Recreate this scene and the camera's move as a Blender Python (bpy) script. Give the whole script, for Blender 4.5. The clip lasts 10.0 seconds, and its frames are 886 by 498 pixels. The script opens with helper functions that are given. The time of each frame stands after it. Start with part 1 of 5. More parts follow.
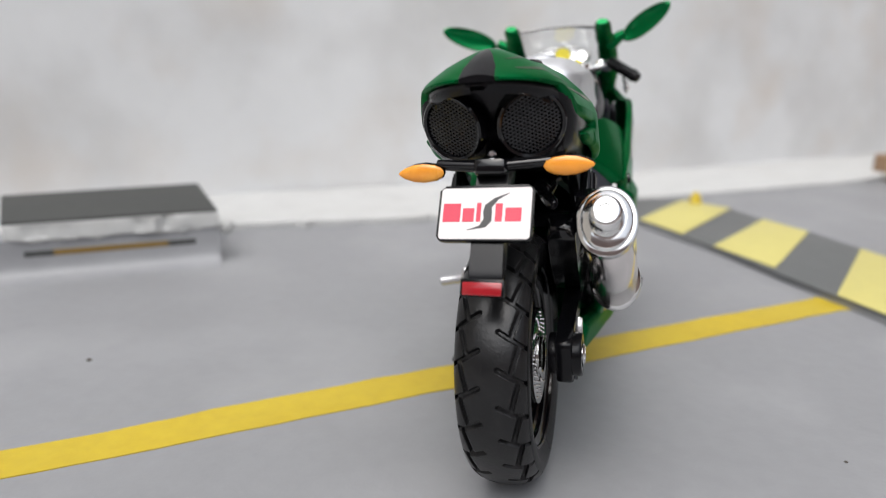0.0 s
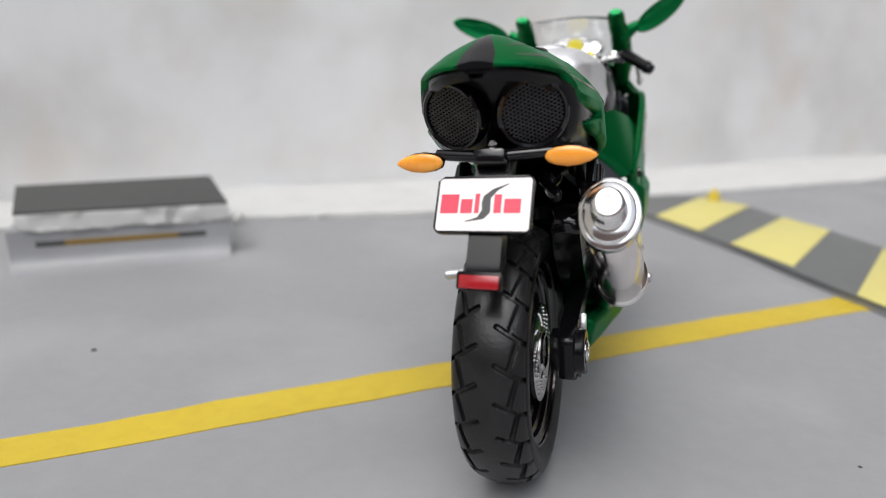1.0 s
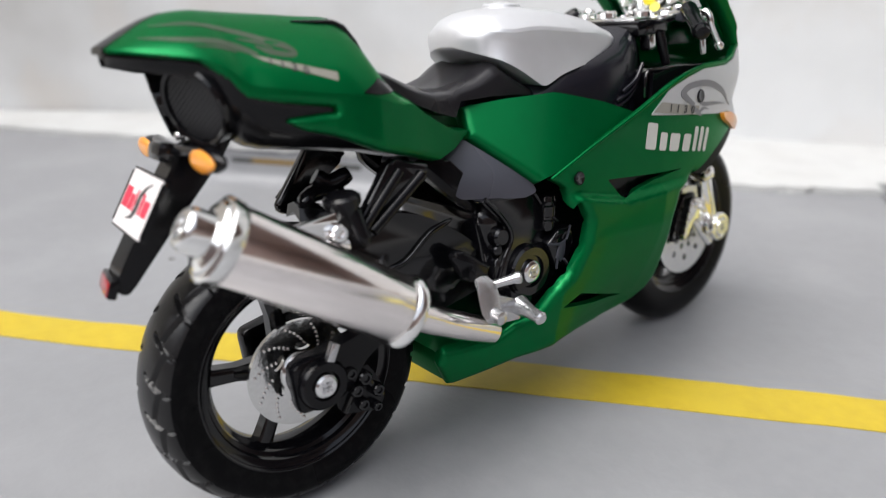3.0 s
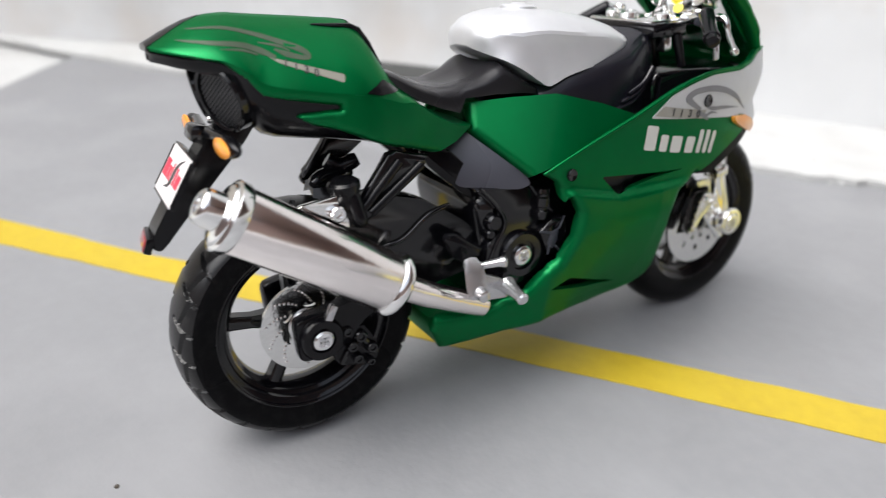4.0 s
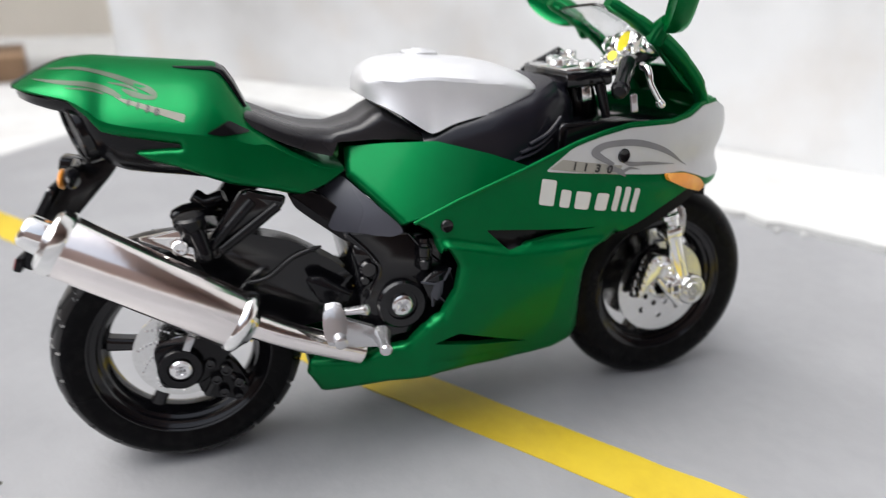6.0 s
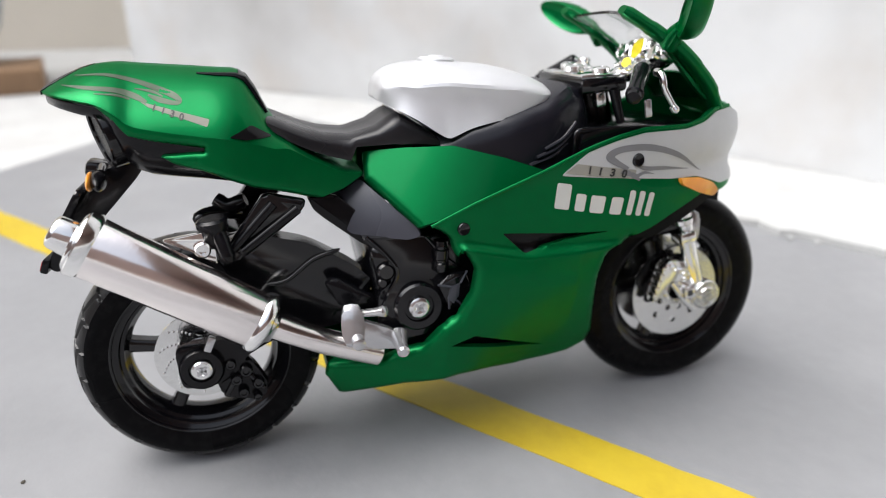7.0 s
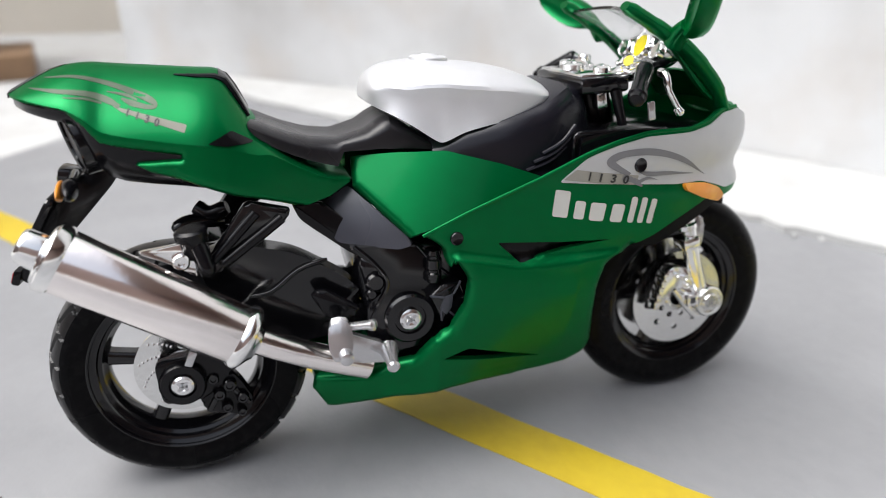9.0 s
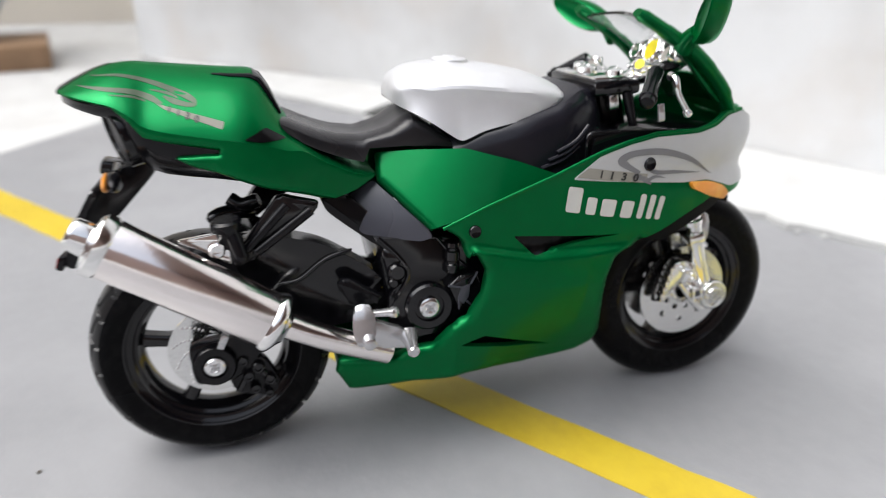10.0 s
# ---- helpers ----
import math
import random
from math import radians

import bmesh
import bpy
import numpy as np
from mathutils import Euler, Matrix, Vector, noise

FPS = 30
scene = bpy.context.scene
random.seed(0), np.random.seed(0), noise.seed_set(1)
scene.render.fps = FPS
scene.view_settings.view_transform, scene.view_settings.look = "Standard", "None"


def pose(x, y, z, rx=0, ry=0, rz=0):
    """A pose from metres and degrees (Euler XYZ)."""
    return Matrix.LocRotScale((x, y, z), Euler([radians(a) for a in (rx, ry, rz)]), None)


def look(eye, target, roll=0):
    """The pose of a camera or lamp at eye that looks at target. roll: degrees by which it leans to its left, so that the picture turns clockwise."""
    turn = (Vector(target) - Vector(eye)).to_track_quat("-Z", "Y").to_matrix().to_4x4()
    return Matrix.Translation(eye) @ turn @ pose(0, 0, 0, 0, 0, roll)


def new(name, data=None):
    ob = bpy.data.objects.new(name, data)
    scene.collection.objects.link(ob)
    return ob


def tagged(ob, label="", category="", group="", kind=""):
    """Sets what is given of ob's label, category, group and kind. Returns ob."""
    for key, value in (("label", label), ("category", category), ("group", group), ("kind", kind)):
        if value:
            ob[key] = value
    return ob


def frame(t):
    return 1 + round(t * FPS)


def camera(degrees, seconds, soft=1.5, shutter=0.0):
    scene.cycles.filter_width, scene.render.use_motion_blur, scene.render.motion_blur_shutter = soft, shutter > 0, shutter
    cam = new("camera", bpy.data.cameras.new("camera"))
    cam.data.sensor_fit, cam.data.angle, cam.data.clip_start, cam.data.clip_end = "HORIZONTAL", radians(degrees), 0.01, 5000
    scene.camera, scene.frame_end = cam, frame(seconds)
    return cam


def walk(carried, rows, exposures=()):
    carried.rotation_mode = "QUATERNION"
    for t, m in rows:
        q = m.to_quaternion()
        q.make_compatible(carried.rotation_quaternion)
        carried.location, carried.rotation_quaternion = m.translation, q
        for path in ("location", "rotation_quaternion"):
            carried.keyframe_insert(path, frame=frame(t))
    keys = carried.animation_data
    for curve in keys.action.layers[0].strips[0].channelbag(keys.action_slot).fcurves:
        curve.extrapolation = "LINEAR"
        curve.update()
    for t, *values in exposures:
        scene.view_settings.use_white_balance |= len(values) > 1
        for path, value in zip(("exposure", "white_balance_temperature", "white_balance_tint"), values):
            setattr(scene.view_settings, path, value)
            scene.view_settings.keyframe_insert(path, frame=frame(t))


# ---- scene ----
LENS = 63.77
ROWS = [
    (0.0, 0.01748, -0.08950, 0.05528, 74.450, -0.762, 16.259),
    (0.5, 0.01841, -0.08804, 0.05409, 74.120, -0.629, 16.784),
    (1.0, 0.01928, -0.08703, 0.05429, 74.144, -0.939, 17.955),
    (1.5, 0.02643, -0.08256, 0.05508, 73.828, -0.733, 21.561),
    (2.0, 0.04539, -0.07275, 0.05599, 72.577, -0.540, 32.932),
    (2.5, 0.06051, -0.05193, 0.05745, 68.249, 1.009, 45.500),
    (3.0, 0.07075, -0.03205, 0.06018, 67.759, 0.140, 52.487),
    (3.2, 0.07675, -0.03097, 0.06083, 67.902, 0.631, 55.992),
    (4.3, 0.08384, -0.02222, 0.07047, 61.778, -2.277, 61.386),
    (4.5, 0.08516, -0.01661, 0.07054, 62.102, -1.498, 63.325),
    (5.0, 0.08246, -0.00381, 0.06808, 61.691, -1.453, 68.609),
    (5.5, 0.09060, 0.00512, 0.06873, 64.644, -1.664, 71.048),
    (6.0, 0.09461, 0.00817, 0.06967, 65.771, -0.461, 73.931),
    (6.2, 0.09617, 0.00592, 0.06876, 66.735, -0.170, 74.567),
    (7.3, 0.09600, 0.00818, 0.06974, 66.627, -0.170, 74.875),
    (7.5, 0.09666, 0.00895, 0.07125, 66.358, 0.077, 75.123),
    (8.0, 0.09682, 0.00851, 0.07229, 65.833, -0.035, 75.458),
    (8.5, 0.09470, 0.00883, 0.07019, 65.791, -0.157, 75.069),
    (9.0, 0.09106, 0.00916, 0.07047, 65.377, -0.289, 74.691),
    (9.5, 0.08652, 0.00892, 0.06887, 64.630, -0.369, 74.654),
    (10.0, 0.09503, 0.00598, 0.07255, 64.770, -0.809, 75.241),
]
cam = camera(LENS, 10.0, soft=0.9, shutter=0.8)
cam.data.dof.use_dof = True
cam.data.dof.focus_distance = 0.088
cam.data.dof.aperture_fstop = 20.0
walk(cam, [(t, pose(x, y, z, rx, ry, rz)) for t, x, y, z, rx, ry, rz in ROWS],
     exposures=[(0.0, 0.27, 6400, 10), (1.5, 0.28, 6400, 10), (2.5, 0.46, 6400, 10), (4.5, 0.72, 6400, 10), (5.0, 0.76, 6400, 10), (6.0, 0.74, 6400, 10), (10.0, 0.73, 6400, 10)])

# ---- light: bright shade, soft daylight from above and from the open side ----
world = bpy.data.worlds.new("sky")
scene.world = world
world.use_nodes = True
wn = world.node_tree.nodes
sky = wn.new("ShaderNodeTexSky")
sky.sky_type = 'NISHITA'
sky.sun_disc = False
sky.sun_elevation = radians(65)
sky.sun_rotation = radians(187)
sky.air_density, sky.dust_density, sky.ozone_density = 1.0, 6.0, 0.6
wn["Background"].inputs["Strength"].default_value = 0.15
haze = wn.new("ShaderNodeHueSaturation")
haze.inputs["Saturation"].default_value = 0.45
world.node_tree.links.new(sky.outputs["Color"], haze.inputs["Color"])
world.node_tree.links.new(haze.outputs["Color"], wn["Background"].inputs["Color"])
sun = new("sun", bpy.data.lights.new("sun", "SUN"))
sun.data.energy, sun.data.angle, sun.data.color = 1.5, radians(64), (0.97, 0.985, 1.0)
sun.matrix_world = look((0.06, -0.48, 0.87), (0, 0, 0))

# ---- materials ----
MATS = {}


def mat(name, color, rough=0.5, metal=0.0, vary=0.06, scale=300.0, bump=0.0, bump_scale=2000.0, coat=0.0, spec=0.5,
        stain=None, stain_scale=20.0, stain_amount=0.5, rough_vary=0.1, flake=0.0, glass=0.0, coat_rough=0.05, smear=None, smear_scale=6.0, smear_amount=0.5, tint=(1, 1, 1)):
    """A surface with fine grain, broad variation and, where asked, stains, metal flake and clear coat."""
    m = bpy.data.materials.new(name)
    m.use_nodes = True
    nt = m.node_tree
    b = nt.nodes["Principled BSDF"]
    b.inputs["Roughness"].default_value = rough
    b.inputs["Metallic"].default_value = metal
    b.inputs["Coat Weight"].default_value = coat
    b.inputs["Coat Roughness"].default_value = coat_rough
    b.inputs["Specular IOR Level"].default_value = spec
    b.inputs["Transmission Weight"].default_value = glass
    b.inputs["Specular Tint"].default_value = (*tint, 1)
    geo = nt.nodes.new("ShaderNodeNewGeometry")
    pos_out = geo.outputs["Position"]

    def noise_node(sc, detail=4.0):
        n = nt.nodes.new("ShaderNodeTexNoise")
        n.inputs["Scale"].default_value, n.inputs["Detail"].default_value = sc, detail
        nt.links.new(pos_out, n.inputs["Vector"])
        return n

    def ramp(src, lo, hi, a, c):
        r = nt.nodes.new("ShaderNodeMapRange")
        r.inputs["From Min"].default_value, r.inputs["From Max"].default_value = lo, hi
        r.inputs["To Min"].default_value, r.inputs["To Max"].default_value = a, c
        nt.links.new(src, r.inputs["Value"])
        return r.outputs["Result"]

    grain, broad = noise_node(scale), noise_node(scale / 9.0, 2.0)
    add = nt.nodes.new("ShaderNodeMath")
    add.operation = 'ADD'
    nt.links.new(grain.outputs["Fac"], add.inputs[0])
    nt.links.new(broad.outputs["Fac"], add.inputs[1])
    factor = ramp(add.outputs[0], 0.6, 1.4, 1.0 - vary, 1.0 + vary)
    mul = nt.nodes.new("ShaderNodeMix")
    mul.data_type, mul.blend_type = 'RGBA', 'MULTIPLY'
    mul.inputs["Factor"].default_value = 1.0
    mul.inputs["A"].default_value = (*color, 1)
    comb = nt.nodes.new("ShaderNodeCombineColor")
    for k in range(3):
        nt.links.new(factor, comb.inputs[k])
    nt.links.new(comb.outputs[0], mul.inputs["B"])
    out = mul.outputs["Result"]
    for tone, size, amount in ((stain, stain_scale, stain_amount), (smear, smear_scale, smear_amount)):
        if not tone:
            continue
        patch = noise_node(size, 6.0)
        mix = nt.nodes.new("ShaderNodeMix")
        mix.data_type = 'RGBA'
        nt.links.new(ramp(patch.outputs["Fac"], 0.48, 0.72, 0.0, amount), mix.inputs["Factor"])
        nt.links.new(out, mix.inputs["A"])
        mix.inputs["B"].default_value = (*tone, 1)
        out = mix.outputs["Result"]
    nt.links.new(out, b.inputs["Base Color"])
    nt.links.new(ramp(broad.outputs["Fac"], 0.3, 0.7, max(0.0, rough - rough_vary * rough), min(1.0, rough + rough_vary * rough)), b.inputs["Roughness"])
    if bump or flake:
        bn = nt.nodes.new("ShaderNodeBump")
        bn.inputs["Strength"].default_value = bump or flake
        bn.inputs["Distance"].default_value = 0.0002
        src = noise_node(bump_scale, 3.0)
        if flake:
            src = nt.nodes.new("ShaderNodeTexVoronoi")
            src.inputs["Scale"].default_value = bump_scale
            nt.links.new(pos_out, src.inputs["Vector"])
            nt.links.new(src.outputs["Color"], bn.inputs["Height"])
        else:
            nt.links.new(src.outputs["Fac"], bn.inputs["Height"])
        nt.links.new(bn.outputs["Normal"], b.inputs["Normal"])
    MATS[name] = m
    return m


GREEN = mat("green_metallic_paint", (0.0006, 0.122, 0.032), 0.34, 0.70, 0.06, 400, coat=0.15, coat_rough=0.10, spec=0.15, tint=(0.2, 0.75, 0.45), flake=0.10, bump_scale=4800)
SILVER = mat("silver_paint", (0.70, 0.71, 0.73), 0.48, 0.72, 0.04, 400, coat=0.35, coat_rough=0.15, flake=0.14, bump_scale=5200)
NOSE = mat("pale_silver_paint", (0.52, 0.53, 0.54), 0.42, 0.45, 0.04, 400, coat=0.3, coat_rough=0.2, flake=0.04, bump_scale=5200)
BLACK = mat("black_plastic", (0.0035, 0.0035, 0.0045), 0.22, 0.0, 0.15, 500, spec=0.26, bump=0.06, bump_scale=2500)
GLOSSBLACK = mat("glossy_black_plastic", (0.0035, 0.0035, 0.0045), 0.13, 0.0, 0.12, 500, spec=0.5)
COVERBLACK = mat("black_cover_plastic", (0.008, 0.008, 0.012), 0.23, 0.0, 0.1, 300, spec=0.42, bump=0.05, bump_scale=3500)
SEATBLACK = mat("satin_black_seat", (0.013, 0.0125, 0.0145), 0.30, 0.0, 0.1, 300, spec=0.32, bump=0.06, bump_scale=3500)
CHARCOAL = mat("charcoal_plastic", (0.042, 0.044, 0.055), 0.28, 0.0, 0.06, 400, spec=0.45, bump=0.015, bump_scale=3000)
MATTBLACK = mat("matt_black_plastic", (0.004, 0.004, 0.0045), 0.55, 0.0, 0.12, 500, spec=0.10, bump=0.05, bump_scale=2500, tint=(0.5, 0.5, 0.5))
GRILLE = mat("fine_dark_mesh", (0.022, 0.022, 0.024), 0.30, 0.0, 0.2, 900, spec=0.4)
RUBBER = mat("tyre_rubber", (0.003, 0.003, 0.0035), 0.27, 0.0, 0.25, 500, spec=0.13, tint=(0.5, 0.5, 0.5), bump=0.10, bump_scale=3000, stain=(0.10, 0.10, 0.095), stain_scale=900, stain_amount=0.04)
TREAD = mat("dusty_tread_rubber", (0.008, 0.008, 0.0085), 0.30, 0.0, 0.3, 500, spec=0.38, bump=0.12, bump_scale=3000, stain=(0.10, 0.10, 0.095), stain_scale=900, stain_amount=0.05)
CHROME = mat("chrome", (0.88, 0.88, 0.87), 0.13, 1.0, 0.02, 200, bump=0.04, bump_scale=900)
DULLCHROME = mat("dull_chrome", (0.74, 0.74, 0.73), 0.17, 1.0, 0.05, 700, bump=0.2, bump_scale=1300)
ALLOY = mat("grey_alloy_plastic", (0.56, 0.56, 0.57), 0.25, 0.85, 0.05, 600, bump=0.15, bump_scale=1600)
CAN = mat("polished_can", (0.94, 0.89, 0.87), 0.16, 1.0, 0.03, 300, bump=0.06, bump_scale=1200)
SCREW = mat("bright_screw", (0.78, 0.78, 0.78), 0.2, 1.0, 0.06, 900, bump=0.1, bump_scale=3000)
ORANGE = mat("amber_plastic", (0.80, 0.30, 0.03), 0.28, 0.0, 0.08, 700, coat=0.4, stain=(0.9, 0.45, 0.06), stain_scale=350, stain_amount=0.6)
RED = mat("red_reflector", (0.30, 0.010, 0.016), 0.2, 0.0, 0.12, 800, coat=0.5)
PLATEWHITE = mat("white_printed_plate", (0.72, 0.68, 0.67), 0.4, 0.0, 0.02, 500)
PINKRED = mat("red_print", (0.56, 0.022, 0.06), 0.45, 0.0, 0.04, 900)
PRINTBLACK = mat("black_print", (0.02, 0.02, 0.02), 0.45, 0.0, 0.1, 900)
OFFWHITE = mat("pale_print", (0.55, 0.55, 0.52), 0.45, 0.0, 0.03, 900)
DECAL = mat("grey_bronze_print", (0.05, 0.075, 0.045), 0.4, 0.3, 0.1, 900)
DECALTAN = mat("warm_grey_print", (0.30, 0.29, 0.255), 0.4, 0.2, 0.06, 900)
DECALBAND = mat("dull_tan_print", (0.20, 0.195, 0.165), 0.5, 0.0, 0.06, 900, spec=0.3)
DECALGREY = mat("grey_print", (0.19, 0.19, 0.20), 0.4, 0.2, 0.08, 900)
YELLOWDOT = mat("yellow_dial", (0.85, 0.72, 0.02), 0.4, 0.0, 0.05, 800)
GLASS = mat("clear_plastic", (0.95, 0.96, 0.96), 0.06, 0.0, 0.0, 400, glass=1.0)
BOARD = mat("grey_board", (0.222, 0.226, 0.235), 0.48, 0.0, 0.07, 320, bump=0.2, bump_scale=1100, stain=(0.32, 0.325, 0.335), stain_scale=26, stain_amount=0.5, smear=(0.19, 0.19, 0.195), smear_scale=11, smear_amount=0.35)
YELLOW = mat("yellow_paint", (0.45, 0.33, 0.016), 0.5, 0.0, 0.10, 420, bump=0.15, bump_scale=1500, stain=(0.50, 0.385, 0.025), stain_scale=60, stain_amount=0.5)
PALEYELLOW = mat("pale_yellow_card", (0.50, 0.45, 0.15), 0.55, 0.0, 0.06, 300, bump=0.1, bump_scale=1200)
DARKCARD = mat("dark_grey_card", (0.095, 0.10, 0.10), 0.45, 0.0, 0.1, 260, bump=0.15, bump_scale=1200)
PALECARD = mat("pale_grey_card", (0.232, 0.236, 0.246), 0.5, 0.0, 0.07, 320, bump=0.2, bump_scale=1100, stain=(0.31, 0.315, 0.328), stain_scale=26, stain_amount=0.5)
TOPCARD = mat("dull_black_card", (0.060, 0.062, 0.060), 0.75, 0.0, 0.1, 260, spec=0.2, bump=0.15, bump_scale=1200)
FOAM = mat("white_foam", (0.47, 0.475, 0.468), 0.75, 0.0, 0.03, 300, bump=0.5, bump_scale=420, stain=(0.39, 0.385, 0.37), stain_scale=30, stain_amount=0.6, smear=(0.37, 0.37, 0.37), smear_scale=90, smear_amount=0.4)
WALLPAINT = mat("old_white_plaster", (0.61, 0.62, 0.625), 0.8, 0.0, 0.05, 60, bump=0.35, bump_scale=220, stain=(0.40, 0.395, 0.385), stain_scale=10, stain_amount=0.9, smear=(0.50, 0.44, 0.38), smear_scale=23, smear_amount=0.5)
BEIGE = mat("warm_plaster", (0.66, 0.61, 0.53), 0.8, 0.0, 0.04, 40, bump=0.2, bump_scale=200)
BROWNWALL = mat("brown_wall", (0.34, 0.25, 0.22), 0.85, 0.0, 0.1, 8)
WOOD = mat("raw_brown_wood", (0.26, 0.16, 0.09), 0.6, 0.0, 0.2, 90, bump=0.2, bump_scale=500)
GREYPOT = mat("grey_glaze", (0.42, 0.45, 0.46), 0.4, 0.0, 0.05, 60)
AMBERDARK = mat("amber_card", (0.20, 0.12, 0.02), 0.6, 0.0, 0.1, 300)

DIRT = mat("dry_dirt", (0.05, 0.04, 0.03), 0.8)

MM = 0.001


# ---- mesh helpers, in millimetres ----
def finish(bm, smooth=40):
    bmesh.ops.remove_doubles(bm, verts=bm.verts, dist=1e-4)
    bmesh.ops.recalc_face_normals(bm, faces=bm.faces)
    for f in bm.faces:
        f.smooth = True
    lim = radians(smooth)
    for e in bm.edges:
        if len(e.link_faces) == 2:
            e.smooth = e.calc_face_angle(0.0) < lim
    return bm


def part(name, bm, material, parent=None, label="", smooth=40):
    finish(bm, smooth)
    bmesh.ops.scale(bm, vec=(MM, MM, MM), verts=bm.verts)
    me = bpy.data.meshes.new(name)
    bm.to_mesh(me)
    bm.free()
    me.materials.append(material)
    ob = new(name, me)
    if parent:
        ob.parent = parent
    if label:
        ob["label"] = label
    return ob


def basis(axis):
    a = Vector(axis).normalized()
    u = a.orthogonal().normalized()
    return a, u, a.cross(u)


def loft(rings, closed=True, caps=True, bm=None):
    bm = bm or bmesh.new()
    vs = [[bm.verts.new(p) for p in r] for r in rings]
    n = len(rings[0])
    for a, b in zip(vs, vs[1:]):
        for i in range(n if closed else n - 1):
            j = (i + 1) % n
            bm.faces.new((a[i], a[j], b[j], b[i]))
    if caps and closed:
        bm.faces.new(vs[0][::-1])
        bm.faces.new(vs[-1])
    return bm


def lathe(profile, origin, axis, n=32, bm=None, closed=False):
    """profile: (along, radius) pairs turned round an axis through origin."""
    a, u, w = basis(axis)
    o = Vector(origin)
    rings = []
    for s, r in profile:
        rings.append([o + a * s + (u * math.cos(k * math.tau / n) + w * math.sin(k * math.tau / n)) * max(r, 1e-3) for k in range(n)])
    if closed:
        rings.append(rings[0])
    return loft(rings, True, not closed, bm)


def tube(points, radii, n=12, bm=None, flat=1.0, up=None):
    """A swept round (or flattened) bar through points."""
    pts = [Vector(p) for p in points]
    if not isinstance(radii, (list, tuple)):
        radii = [radii] * len(pts)
    rings = []
    for i, p in enumerate(pts):
        d = (pts[min(i + 1, len(pts) - 1)] - pts[max(i - 1, 0)]).normalized()
        ref = Vector(up) if up else Vector((1, 0, 0)) if abs(d.x) < 0.9 else Vector((0, 0, 1))
        u = (ref - d * ref.dot(d)).normalized()
        w = d.cross(u)
        rings.append([p + (u * math.cos(k * math.tau / n) * flat + w * math.sin(k * math.tau / n)) * radii[i] for k in range(n)])
    return loft(rings, True, True, bm)


def bent(points, steps=5):
    """A smooth path (Catmull-Rom) through the points."""
    p = [Vector(q) for q in points]
    p = [p[0] * 2 - p[1]] + p + [p[-1] * 2 - p[-2]]
    out = []
    for i in range(1, len(p) - 2):
        for k in range(steps):
            t = k / steps
            out.append(0.5 * ((2 * p[i]) + (p[i + 1] - p[i - 1]) * t + (2 * p[i - 1] - 5 * p[i] + 4 * p[i + 1] - p[i + 2]) * t * t
                              + (3 * p[i] - p[i - 1] - 3 * p[i + 1] + p[i + 2]) * t ** 3))
    out.append(p[-2])
    return out


def box(center, size, turn=(0, 0, 0), bevel=0.3, bm=None, segments=2):
    bm = bm or bmesh.new()
    made = bmesh.ops.create_cube(bm, size=1.0)["verts"]
    m = Matrix.Translation(center) @ Euler([radians(a) for a in turn]).to_matrix().to_4x4() @ Matrix.Diagonal((*size, 1))
    bmesh.ops.transform(bm, matrix=m, verts=made)
    if bevel:
        edges = list({e for v in made for e in v.link_edges})
        bmesh.ops.bevel(bm, geom=edges, offset=min(bevel, min(size) * 0.45), segments=segments, affect='EDGES', profile=0.5)
    return bm


def slab(outline, x0, x1, bevel=0.3, bm=None, plane="x"):
    """A flat piece: an outline of (y, z) pairs given thickness from x0 to x1 (or (x, y) pairs from z x0 to x1)."""
    bm = bm or bmesh.new()
    at = (lambda a, b, c: (c, a, b)) if plane == "x" else (lambda a, b, c: (a, b, c))
    v0 = [bm.verts.new(at(a, b, x0)) for a, b in outline]
    v1 = [bm.verts.new(at(a, b, x1)) for a, b in outline]
    n = len(outline)
    made = [bm.faces.new(v0[::-1]), bm.faces.new(v1)]
    made += [bm.faces.new((v0[i], v0[(i + 1) % n], v1[(i + 1) % n], v1[i])) for i in range(n)]
    if bevel:
        edges = list({e for f in made[:2] for e in f.edges})
        bmesh.ops.bevel(bm, geom=edges, offset=bevel, segments=2, affect='EDGES', profile=0.5)
    return bm


def rounded(outline, steps=3, soft=0.3):
    """The outline with its corners rounded off."""
    out, n = [], len(outline)
    for i in range(n):
        a, b, c = (Vector((*outline[(i + k - 1) % n][:2], 0)) for k in range(3))
        p, q = b.lerp(a, min(0.45, soft / max((a - b).length, 1e-6))), b.lerp(c, min(0.45, soft / max((c - b).length, 1e-6)))
        for k in range(steps + 1):
            t = k / steps
            v = p.lerp(b, t).lerp(b.lerp(q, t), t)
            out.append((v.x, v.y))
    return out


def off_line(u, v, u0, v0, u1, v1):
    du, dv = u1 - u0, v1 - v0
    k = max(0.0, min(1.0, ((u - u0) * du + (v - v0) * dv) / (du * du + dv * dv)))
    return math.hypot(u - u0 - du * k, v - v0 - dv * k)


